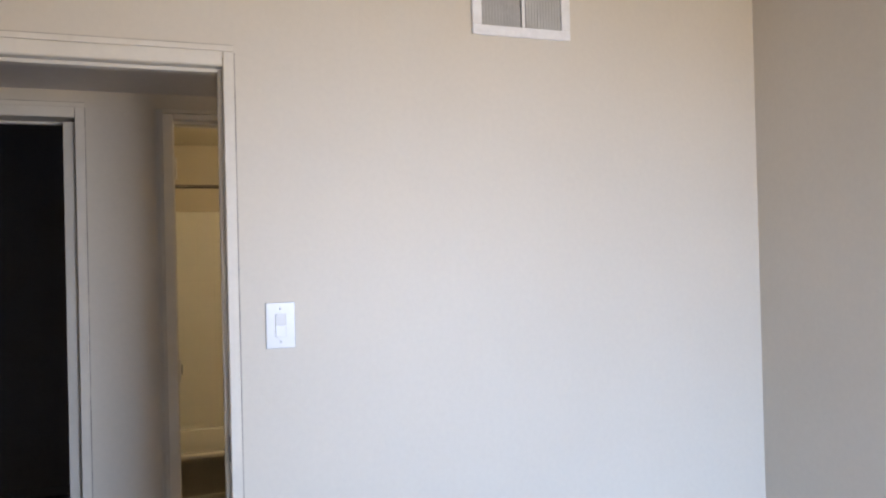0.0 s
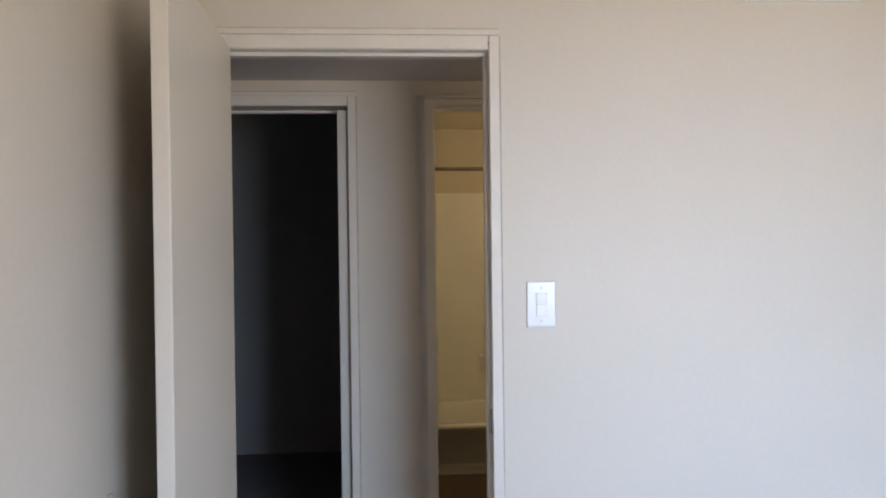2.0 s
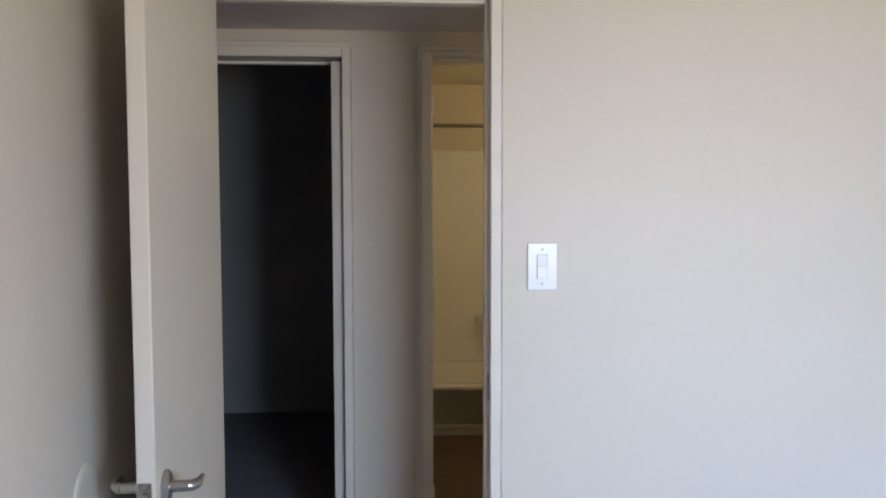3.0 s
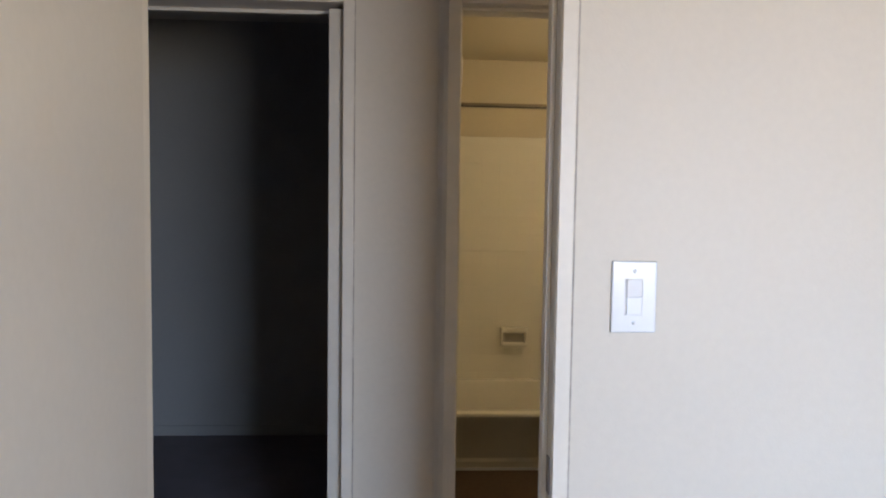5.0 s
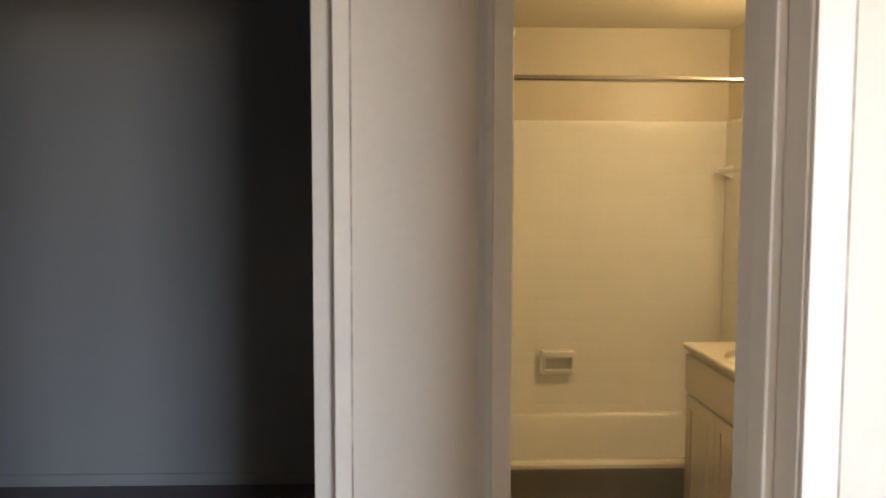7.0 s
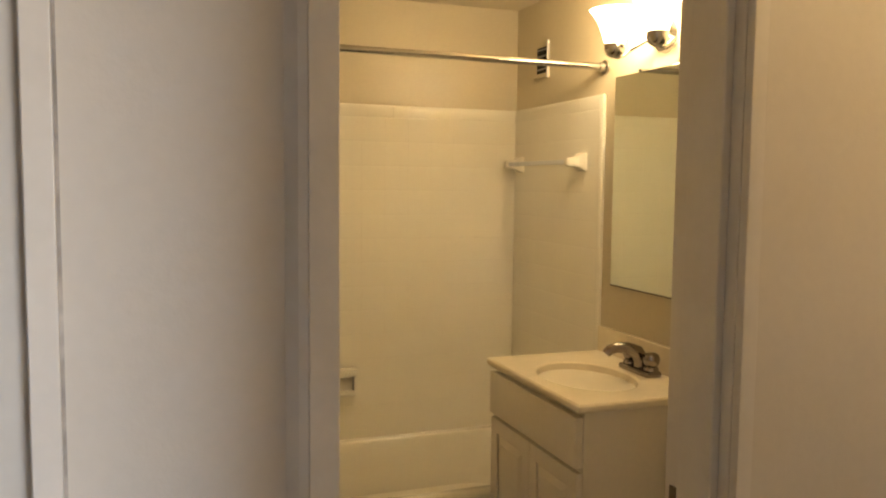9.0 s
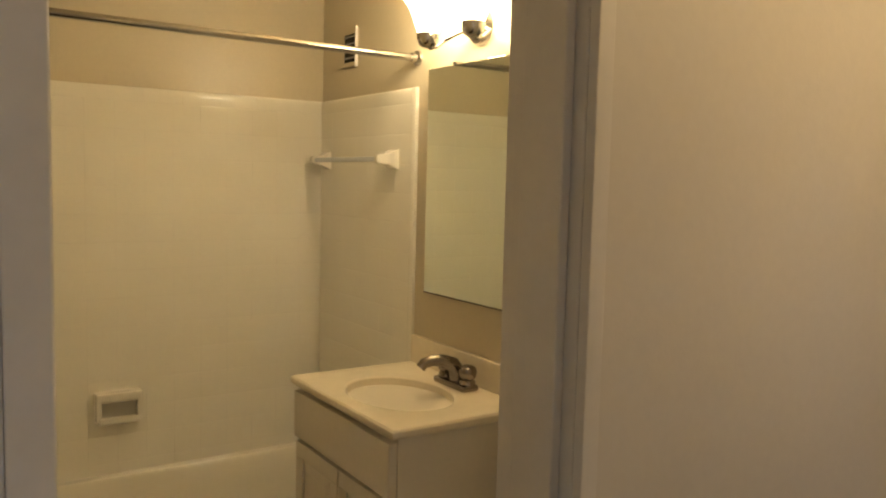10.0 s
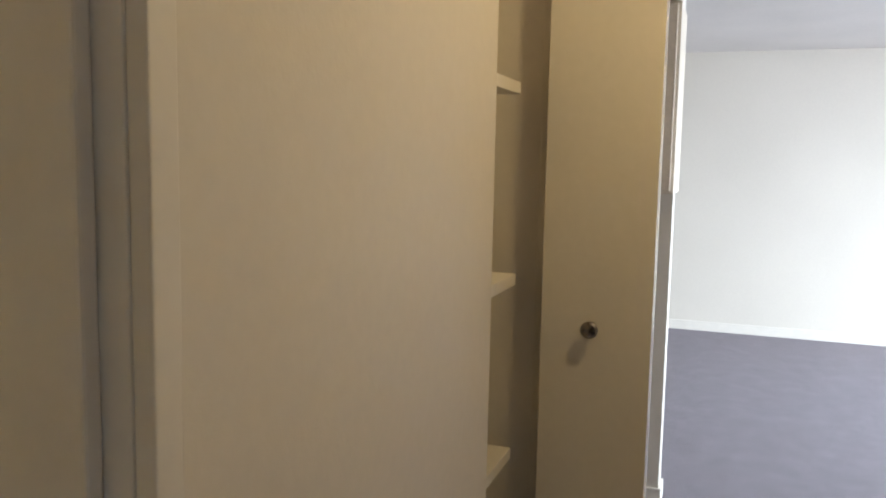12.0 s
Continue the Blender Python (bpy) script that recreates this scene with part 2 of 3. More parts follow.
bm = bmesh.new()
wall_cells(bm, "x", BED_L - 0.12, BED_R + 0.12, BED_BACK - 0.14, BED_BACK, 0, ROOM_CEIL, [BW])
structure("wall_bedroom_window", bm, PAINT, "warm off-white painted wall with a wide window", "wall")
structure("wall_hall_west", boxed(-3.22, -3.1, HALL_S, 3.7, 0, 2.54), PAINT, "off-white end wall of the hall", "wall")
structure("wall_dark_room_north", boxed(-3.1, BATH_L - 0.12, 3.31, 3.43, 0, 2.54), WALL_GREY, "grey wall of the unlit room", "wall")
structure("wall_bath_left", boxed(BATH_L - 0.12, BATH_L, BATH_S, 3.65, 0, 2.54), PAINT_BATH, "cream painted bathroom wall", "wall")
structure("wall_bath_north", boxed(BATH_L, BATH_R + 0.12, BATH_N, 3.65, 0, 2.54), PAINT_BATH, "cream painted bathroom wall behind the tub", "wall")
structure("wall_bath_right", boxed(BATH_R, BATH_R + 0.12, BATH_S, BATH_N, 0, 2.54), PAINT_BATH, "cream painted bathroom wall behind the vanity", "wall")
structure("wall_living_east", boxed(LIV_X, LIV_X + 0.12, LIV_S, 3.6, 0, ROOM_CEIL), PAINT, "pale painted living room wall", "wall")
structure("wall_living_west", boxed(BED_R, BED_R + 0.12, LIV_S, BED_BACK, 0, ROOM_CEIL), PAINT, "pale painted living room wall", "wall")
structure("wall_kitchen_north", boxed(BATH_R + 0.12, LIV_X + 0.12, 3.6, 3.72, 0, ROOM_CEIL), PAINT, "pale painted wall closing the kitchen side", "wall")
LW = (3.7, 6.3, 0.02, 2.08)
bm = bmesh.new()
wall_cells(bm, "x", BED_R, LIV_X + 0.12, LIV_S - 0.14, LIV_S, 0, ROOM_CEIL, [LW])
structure("wall_living_south", bm, PAINT, "pale painted wall with wide glass doors", "wall")
structure("ceiling_soffit", boxed(STUB_X - 0.33, STUB_X - 0.003, 0.835, 1.74, 2.07, ROOM_CEIL), PAINT, "beige painted soffit above the wall cabinet", "soffit")
structure("ground", boxed(-400, 400, -400, 400, -0.5, -0.3), GROUND, "dry sandy ground outside the windows", "ground")


def window(name, span, y, rails, label):
    """A framed window with panes in a wall's opening."""
    x0, x1, z0, z1 = span
    w = tagged(new(name), label, "window", kind="structure")
    f = 0.05
    for x in [x0 + f / 2, *[x0 + (x1 - x0) * k / rails for k in range(1, rails)], x1 - f / 2]:
        part("frame_post", boxed(x - f / 2, x + f / 2, y - 0.09, y - 0.03, z0, z1, bevel=0.004), VENTWHITE, w)
    for z in (z0 + f / 2, z1 - f / 2):
        part("frame_rail", boxed(x0 + f, x1 - f, y - 0.088, y - 0.032, z - f / 2, z + f / 2, bevel=0.004), VENTWHITE, w)
    part("sill", boxed(x0 - 0.03, x1 + 0.03, y - 0.02, y + 0.04, z0 - 0.025, z0 - 0.002, bevel=0.004), TRIM, w)
    return w


window("window_1", BW, BED_BACK, 2, "white framed bedroom window with two sashes")
window("window_2", LW, LIV_S, 2, "white framed sliding glass doors of the living room")


def run_of_baseboard(name, spans, mat=TRIM, label="white painted wooden baseboard"):
    bm = bmesh.new()
    for s in spans:
        box(bm, *s, bevel=0.004)
    structure(name, bm, mat, label, "baseboard")


BH, BT = 0.085, 0.012
run_of_baseboard("baseboard_bedroom", [(0.036, BED_R, -BT, 0, 0, BH), (BED_R - BT, BED_R, BED_BACK, -BT, 0, BH), (BED_L, BED_L + BT, BED_BACK, 0, 0, BH)])
run_of_baseboard("baseboard_dark_room", [(-3.1, BATH_L - 0.12, 3.31 - BT, 3.31, 0, 0.06)], WALL_GREY, "grey wooden baseboard")
run_of_baseboard("baseboard_hall", [(D2[1] + 0.038, D3[0] - 0.070, HALL_N - BT, HALL_N, 0, BH), (D3[1] + 0.033, LINEN[0], HALL_N - BT, HALL_N, 0, BH), (0.036, BED_R + 0.12, HALL_S, HALL_S + BT, 0, BH)])
run_of_baseboard("baseboard_living", [(LIV_X - BT, LIV_X, LIV_S, 3.6, 0, BH), (STUB_X - BT, STUB_X, 0.836, 1.75, 0, BH), (STUB_X, STUB_X + 0.12, 0.848 - BT, 0.848, 0, BH)])


def door_frame(name, opening, y0, y1, head, casing, casing_top, stop_y, label, thick, right=None, stop=0.011, splay=0.0, left_stop=0.011):
    """Jambs, stops and flat casings on both faces of a doorway in a wall along x; right: the casing's width at x1; splay: a slope down to the wall outside the casing at x0."""
    x0, x1 = opening
    widths = {-1: casing, 1: right or casing}
    d = tagged(new(name), label, "door frame", kind="structure")
    part("jamb", boxed(x0 - JT, x0, y0, y1, 0, head + JT, bevel=0.002), TRIM, d)
    part("jamb", boxed(x1, x1 + JT, y0, y1, 0, head + JT, bevel=0.002), TRIM, d)
    part("head_jamb", boxed(x0, x1, y0, y1, head, head + JT, bevel=0.002), TRIM, d)
    sy0, sy1 = stop_y
    part("stop", boxed(x0, x0 + left_stop, sy0, sy1, 0, head, bevel=min(0.003, left_stop / 3)), TRIM, d)
    part("stop", boxed(x1 - stop, x1, sy0, sy1, 0, head, bevel=min(0.003, stop / 3)), TRIM, d)
    part("head_stop", boxed(x0 + left_stop, x1 - stop, sy0, sy1, head - 0.011, head, bevel=0.003), TRIM, d)
    top = head + casing_top
    for y, s in ((y0, -1), (y1, 1)):
        c, e = sorted((y, y + s * thick))
        for side, xa in ((-1, x0), (1, x1)):
            wide = widths[side]
            a, b = sorted((xa + side * 0.002, xa + side * wide))
            bm = boxed(a, b, c, e, 0, top - 0.0185, bevel=0.002)
            if thick < 0.01:
                a, b = sorted((xa + side * (wide + 0.0003), xa + side * (wide + 0.0042)))
                part("caulk_crack", boxed(a, b, *sorted((y, y + s * 0.0015)), 0, top - 0.019), CAULK, d, "dark cracked caulk line")
            if splay and side < 0:
                foot = [(x0 - wide - 0.0005, y), (x0 - wide - 0.0005, y + s * (thick - 0.0005)), (x0 - wide - splay * 0.45, y + s * thick * 0.72), (x0 - wide - splay, y + s * 0.002), (x0 - wide - splay, y)]
                rows = [[bm.verts.new((px, py, pz)) for px, py in foot] for pz in (0.0, top - 0.002)]
                for k in range(len(foot)):
                    n = (k + 1) % len(foot)
                    bm.faces.new((rows[0][k], rows[0][n], rows[1][n], rows[1][k]))
                bm.faces.new(rows[0][::-1])
                bm.faces.new(rows[1])
                bmesh.ops.recalc_face_normals(bm, faces=bm.faces)
            part("casing", bm, TRIM, d)
        bm = boxed(x0 + 0.001, x1 - 0.001, *sorted((y, y + s * (thick - 0.0005))), head + 0.002, top - 0.0185, bevel=0.002)
        box(bm, x0 - widths[-1], x1 + widths[1], *sorted((y, y + s * (thick + 0.0003))), top - 0.0165, top, bevel=0.002)
        part("head_casing", bm, TRIM, d)
        part("caulk_crack", boxed(x0 - widths[-1], x1 + widths[1], *sorted((y, y + s * 0.0015)), top + 0.0003, top + 0.0030), CAULK, d, "dark cracked caulk line")
    return d


f1 = door_frame("door_frame_1", D1, 0.0, HALL_S, 2.022, 0.031, 0.059, (0.036, 0.07), "off-white painted wooden frame of the bedroom doorway", 0.006)
f2 = door_frame("door_frame_2", D2, HALL_N, BATH_S, 2.024, 0.034, 0.056, (1.09, 1.115), "off-white painted wooden frame of the dark doorway", 0.006, stop=0.0012)
f3 = door_frame("door_frame_3", D3, HALL_N, BATH_S, 2.026, 0.041, 0.041, (0.995, 1.08), "off-white painted wooden frame of the bathroom doorway", 0.017, right=0.030, stop=0.016, splay=0.026, left_stop=0.004)
part("strike_plate", boxed(-0.003, 0.0005, 0.004, 0.032, 0.895, 0.965, bevel=0.001), BRONZE, f1, "worn steel strike plate")
part("strike_plate", boxed(D3[1] - 0.0025, D3[1] + 0.0005, 1.098, 1.117, 0.925, 0.95, bevel=0.001), BRONZE, f3, "dark strike plate")
for z in (1.852, 1.02, 0.2):
    part("hinge", tube(bmesh.new(), [(D3[0] + 0.008, BATH_S + 0.006, z - 0.045), (D3[0] + 0.008, BATH_S + 0.006, z + 0.045)], 0.0085), TRIM, f3, "painted-over hinge knuckle", smooth=True)
    part("hinge_leaf", boxed(D3[0] - 0.0005, D3[0] + 0.0025, 1.076, 1.1195, z - 0.045, z + 0.045, bevel=0.001), TRIM, f3, "painted-over hinge leaf")

# ---- bedroom things ----


def lever(parent, face, away, z):
    """A lever handle on a door's face; face: its place, away: +1 or -1 along x."""
    x, y = face
    rose = lathe(bmesh.new(), [(0.0, 0), (0.032, 0), (0.032, 0.006), (0.027, 0.011), (0.012, 0.013), (0.011, 0.045), (0.0, 0.046)], Matrix.Translation((x, y, z)) @ Matrix.Rotation(radians(90 * away), 4, "Y"))
    h = part("door_handle", rose, NICKEL, parent, "brushed nickel lever handle", smooth=True)
    pts = [(x + away * 0.044, y, z), (x + away * 0.052, y + 0.002, z), (x + away * 0.058, y + 0.012, z), (x + away * 0.059, y + 0.026, z), (x + away * 0.059, y + 0.042, z), (x + away * 0.061, y + 0.054, z + 0.001)]
    part("lever", tube(bmesh.new(), pts, [0.0112, 0.0112, 0.0105, 0.008, 0.006, 0.0045]), NICKEL, h, smooth=True)


door = thing("door_1", "off-white painted flush bedroom door standing open", "door", (-0.757, -0.018, 0.0))
door.rotation_euler = (0, 0, radians(1.9))
part("leaf", boxed(-0.015, 0.019, -0.742, -0.004, 0.012, 2.018, bevel=0.0025), DOOR, door)
lever(door, (0.019, -0.677), 1, 0.918)
lever(door, (-0.015, -0.677), -1, 0.918)
plate = part("latch_plate", boxed(-0.012, 0.012, -0.7445, -0.7418, 0.888, 0.948, bevel=0.0008), FAUCET, door, "dark worn steel latch plate")
for z in (0.895, 0.941):
    part("screw", lathe(bmesh.new(), [(0.0, 0.0012), (0.003, 0.0008), (0.0036, 0.0)], Matrix.Translation((0, -0.7445, z)) @ Matrix.Rotation(radians(90), 4, "X"), 14), NICKEL, plate, smooth=True)
part("latch_bolt", boxed(-0.006, 0.006, -0.752, -0.744, 0.908, 0.928, bevel=0.002), NICKEL, door)
for z in (0.2, 1.02, 1.83):
    part("hinge", tube(bmesh.new(), [(-0.022, 0.0, z - 0.045), (-0.022, 0.0, z + 0.045)], 0.0065), NICKEL, door, "painted-over hinge", smooth=True)

bumper = thing("door_stop_bumper", "round off-white door bumper on the wall", "door stop", (BED_L, -0.645, 0.887))
part("disc", lathe(bmesh.new(), [(0.0, 0.004), (0.03, 0.0045), (0.05, 0.005), (0.060, 0.0045), (0.064, 0.002), (0.064, 0.0)], Matrix.Rotation(radians(90), 4, "Y"), 40), PAINT, bumper, smooth=True)


def switch_plate():
    t = thing("light_switch", "white plastic rocker light switch in an oversized plate", "light switch", (0.1475, 0.0, 1.2755))
    bm = boxed(-0.0425, 0.0425, -0.006, 0.0, -0.067, 0.067, bevel=0.0035)
    part("plate", bm, PLASTIC, t)
    # no real recess: a grey slab paints the gap's shade
    part("rocker_groove", boxed(-0.0150, 0.0150, -0.0064, -0.0058, -0.0335, 0.0335), LOUVRE, t, "thin grey slab painted as the shade in the gap round the rocker")
    bm = bmesh.new()
    for q in ((-0.0172, -0.0154, -0.0355, 0.0355), (0.0154, 0.0172, -0.0355, 0.0355), (-0.0154, 0.0154, 0.0338, 0.0355), (-0.0154, 0.0154, -0.0355, -0.0338)):
        box(bm, q[0], q[1], -0.0072, -0.0058, q[2], q[3], bevel=0.0004)
    part("rocker_frame", bm, PLASTIC, t)
    # upper half: the rocker's plastic with its shade put into the colour
    bm = boxed(-0.0142, 0.0142, -0.0086, -0.0062, 0.0, 0.0328, bevel=0.0006)
    part("rocker_upper", bm, ROCKER, t, "upper half of the rocker, its shade put into a greyer colour")
    bm = boxed(-0.0142, 0.0142, -0.0090, -0.0062, -0.0328, -0.0001, bevel=0.0006)
    part("rocker_lower", bm, PLASTIC, t, "white lower half of the rocker")
    for z in (0.0484, -0.0484):
        part("screw", lathe(bmesh.new(), [(0.0, 0.0028), (0.0025, 0.0025), (0.0036, 0.0)], Matrix.Translation((0, -0.0058, z)) @ Matrix.Rotation(radians(90), 4, "X"), 16), ROCKER, t, "small screw head", smooth=True)


switch_plate()


def wall_vent():
    """A supply register: a white frame, vertical louvres and a grey damper half."""
    x0, x1, z0, z1 = 0.772, 1.123, 2.169, 2.372
    t = thing("air_vent", "white steel air register high on the wall", "air vent", (x0, 0, z0))
    w, h = x1 - x0, z1 - z0
    b = 0.032
    part("frame_bottom", boxed(0, w, -0.012, 0, 0, b, bevel=0.003), VENTWHITE, t)
    part("frame_top", boxed(0, w, -0.012, 0, h - b, h, bevel=0.003), VENTWHITE, t)
    part("frame_side", boxed(0, b, -0.0118, 0, b, h - b, bevel=0.003), VENTWHITE, t)
    part("frame_side", boxed(w - b, w, -0.0118, 0, b, h - b, bevel=0.003), VENTWHITE, t)
    mid = 0.180
    part("mullion", boxed(mid - 0.006, mid + 0.006, -0.0105, 0, b, h - b, bevel=0.001), VENTWHITE, t)
    # no duct is cut: a black sheet paints its shade
    part("backing", boxed(b, w - b, -0.0022, -0.0004, b, h - b), UNLIT_BLACK, t, "flat black sheet painted as the shade of the duct behind the louvres")
    x = b + 0.006
    while x < w - b - 0.003:
        if abs(x - mid) > 0.010:
            lean = 52 if x < mid else -74
            bm = boxed(-0.0008, 0.0008, -0.0055, 0.0055, b, h - b)
            bmesh.ops.transform(bm, matrix=Matrix.Translation((x, -0.0055, 0)) @ Matrix.Rotation(radians(lean), 4, "Z"), verts=bm.verts)
            part("louvre", bm, LOUVRE, t)
        x += 0.0105
    for z in (b * 0.5, h - b * 0.5):
        part("screw", lathe(bmesh.new(), [(0.0, 0.0015), (0.003, 0.0)], Matrix.Translation((w - 0.015, -0.012, z)) @ Matrix.Rotation(radians(90), 4, "X"), 12), VENTWHITE, t, smooth=True)


wall_vent()

# ---- hall things ----
room_door = thing("door_3", "off-white painted flush door standing open into the unlit room", "door", (D2[1], 1.004, 0.0))
part("leaf", boxed(-0.044, -0.0018, 0.0, 0.76, 0.012, 2.012, bevel=0.0025), DOOR, room_door)
for x, s in ((-0.0018, 1), (-0.044, -1)):
    part("door_handle", lathe(bmesh.new(), [(0.0, 0), (0.03, 0), (0.028, 0.008), (0.011, 0.014), (0.011, 0.03), (0.024, 0.04), (0.026, 0.055), (0.0, 0.062)], Matrix.Translation((x, 0.70, 0.93)) @ Matrix.Rotation(radians(90 * s), 4, "Y") @ Matrix.Diagonal((1, 1, 0.7, 1))), NICKEL, room_door, smooth=True)
hall_lamp = thing("hall_ceiling_light", "lit opal glass dome light on the hall ceiling", "ceiling light", (1.15, 0.42, HALL_CEIL))
part("canopy", lathe(bmesh.new(), [(0.0, 0.0), (0.075, 0.0), (0.078, -0.012), (0.07, -0.022), (0.0, -0.023)]), NICKEL, hall_lamp, "brushed nickel canopy", smooth=True)
dome = part("dome", lathe(bmesh.new(), [(0.07, -0.022), (0.105, -0.03), (0.112, -0.05), (0.098, -0.082), (0.065, -0.105), (0.03, -0.115), (0.0, -0.117)]), DOME, hall_lamp, "lit opal glass", smooth=True)
dome.visible_shadow = False
lamp("hall_bulb", "POINT", Matrix.Translation((1.15, 0.42, HALL_CEIL - 0.07)), HALL_W, WARM, radius=0.05)

PW, PT = 0.208, 0.028


def bifold_panel(parent, name, m, start=0.0):
    bm = boxed(-PT / 2, PT / 2, start, PW, 0.015, 2.02, bevel=0.002)
    bmesh.ops.transform(bm, matrix=m, verts=bm.verts)
    return part(name, bm, GLOSS, parent)


bifold = thing("bifold_door", "off-white flush bifold linen closet door folded open", "bifold door", (0, 0, 0))
lead = Matrix.Translation((1.616, 0.954, 0)) @ Matrix.Rotation(radians(180 + 1.5), 4, "Z")
bifold_panel(bifold, "lead_panel", lead)
bifold_panel(bifold, "pivot_panel", Matrix.Translation((1.650, 0.954, 0)) @ Matrix.Rotation(radians(180 - 1.0), 4, "Z"), -0.019)
knob_m = lead @ Matrix.Translation((PT / 2, 0.097, 1.163)) @ Matrix.Rotation(radians(90), 4, "Y")
part("knob", lathe(bmesh.new(), [(0.0, 0.0), (0.011, 0.0), (0.008, 0.004), (0.0065, 0.012), (0.010, 0.018), (0.0155, 0.023), (0.0165, 0.029), (0.012, 0.034), (0.0, 0.036)], knob_m), FAUCET, bifold, "small brushed metal knob", smooth=True)

linen = tagged(new("linen_closet"), "painted recess of the linen closet in the hall wall", "closet", kind="structure")
part("back", boxed(LINEN[0], LINEN[1], BATH_S - 0.012, BATH_S - 0.004, 0, HEAD), PAINT, linen)
part("track", boxed(LINEN[0], LINEN[1], 0.985, 1.01, 2.03, 2.053), NICKEL, linen, "steel bifold track")
for z in (1.605, 1.252, 0.914, 0.58, 0.25):
    shelf = thing("shelf", "off-white painted closet shelf, empty", "shelf", (LINEN[0] + 0.001, 0.994, z), group="linen closet shelves")
    part("board", boxed(0, LINEN[1] - LINEN[0] - 0.11, 0, 0.109, -0.011, 0.011, bevel=0.002), TRIM, shelf)

# ---- kitchen side seen past the closet ----
cab = thing("wall_cabinet", "beige painted wall cabinet hung on the partition", "wall cabinet", (STUB_X - 0.32, 0.827, 1.36))
part("body", boxed(0, 0.318, 0, 0.9, 0, 0.708, bevel=0.003), KITCHEN, cab)
for y in (0.012, 0.455):
    part("door", boxed(-0.018, -0.001, y, y + 0.43, 0.012, 0.696, bevel=0.004), KITCHEN, cab)
structure("wall_kitchen_stub", boxed(STUB_X, STUB_X + 0.12, 0.848, 1.75, 0, ROOM_CEIL), PAINT, "white painted partition wall", "wall")

# ---- bathroom things ----


def bathtub():
    x0, x1, y0, y1, z1 = BATH_L + 0.002, BATH_R - 0.002, 2.672, BATH_N - 0.002, 0.309
    t = thing("bathtub", "white enamelled alcove bathtub with a plain apron", "bathtub", (0, 0, 0))
    bm = bmesh.new()

    def ring(inset_x, inset_y, z, r, yfront=0.0):
        a0, a1, b0, b1 = x0 + inset_x, x1 - inset_x, y0 + inset_y + yfront, y1 - inset_y * 0.6
        out = []
        for cx, cy, s in ((a1 - r, b1 - r, 0), (a0 + r, b1 - r, 90), (a0 + r, b0 + r, 180), (a1 - r, b0 + r, 270)):
            for k in range(7):
                a = radians(s + 15 * k)
                out.append(bm.verts.new((cx + r * math.cos(a), cy + r * math.sin(a), z)))
        return out

    rings = [ring(0, 0, z1 - 0.02, 0.004), ring(0.004, 0.004, z1 - 0.006, 0.01), ring(0.012, 0.014, z1, 0.015), ring(0.06, 0.075, z1, 0.09), ring(0.075, 0.09, z1 - 0.012, 0.1), ring(0.10, 0.11, z1 - 0.12, 0.12), ring(0.15, 0.14, 0.07, 0.13), ring(0.22, 0.2, 0.05, 0.12)]
    for a, b in zip(rings, rings[1:]):
        for i in range(len(a)):
            j = (i + 1) % len(a)
            bm.faces.new((a[i], a[j], b[j], b[i]))
    bm.faces.new(rings[-1])
    bmesh.ops.recalc_face_normals(bm, faces=bm.faces)
    part("basin", bm, ENAMEL, t, smooth=True)
    bm = bmesh.new()
    prof = [(y0 + 0.004, z1 - 0.02), (y0 + 0.006, z1 - 0.05), (y0 + 0.02, z1 - 0.075), (y0 + 0.022, 0.06), (y0 + 0.008, 0.045), (y0 + 0.006, 0.0)]
    cols = [[bm.verts.new((x, y, z)) for y, z in prof] for x in (x0, x1)]
    for i in range(len(prof) - 1):
        bm.faces.new((cols[0][i], cols[0][i + 1], cols[1][i + 1], cols[1][i]))
    bmesh.ops.solidify(bm, geom=list(bm.faces), thickness=-0.006)
    part("apron", bm, ENAMEL, t, smooth=True)
    bm = boxed(x0, x1, y0 + 0.0, y0 + 0.006, 0.0, 0.012)
    part("caulk_line", bm, PLASTIC, t, "white caulk along the floor")


bathtub()

rod = thing("shower_curtain_rod", "chrome shower curtain rod across the tub", "curtain rod", (0, 0, 0))
RZ, RY = 1.912, 2.675
part("rod", tube(bmesh.new(), [(BATH_L + 0.012, RY, RZ + 0.005), (BATH_R - 0.012, RY, RZ)], 0.0125, 20), CHROME, rod, smooth=True)
for x, s in ((BATH_L, 1), (BATH_R, -1)):
    part("flange", lathe(bmesh.new(), [(0.0, 0.0), (0.028, 0.0), (0.026, 0.008), (0.017, 0.012), (0.0165, 0.03), (0.0, 0.03)], Matrix.Translation((x, RY, RZ + (0.005 if s > 0 else 0))) @ Matrix.Rotation(radians(90 * s), 4, "Y")), CHROME, rod, smooth=True)

soap = thing("soap_dish", "white ceramic soap dish set in the tiled wall", "soap dish", (0.434, BATH_N - 0.012, 0.577))
part("back_plate", boxed(-0.086, 0.086, -0.012, 0.004, -0.06, 0.062, bevel=0.005), CERAMIC, soap)
part("grip", boxed(-0.084, 0.084, -0.060, -0.012, 0.030, 0.066, bevel=0.010), CERAMIC, soap)
bm = bmesh.new()
box(bm, -0.075, 0.075, -0.05, -0.012, -0.058, -0.045, bevel=0.005)
box(bm, -0.075, 0.075, -0.056, -0.044, -0.052, -0.03, bevel=0.004)
part("tray", bm, CERAMIC, soap)
for s in (-1, 1):
    part("cheek", boxed(*sorted((s * 0.066, s * 0.083)), -0.048, -0.012, -0.046, 0.037, bevel=0.004), CERAMIC, soap)

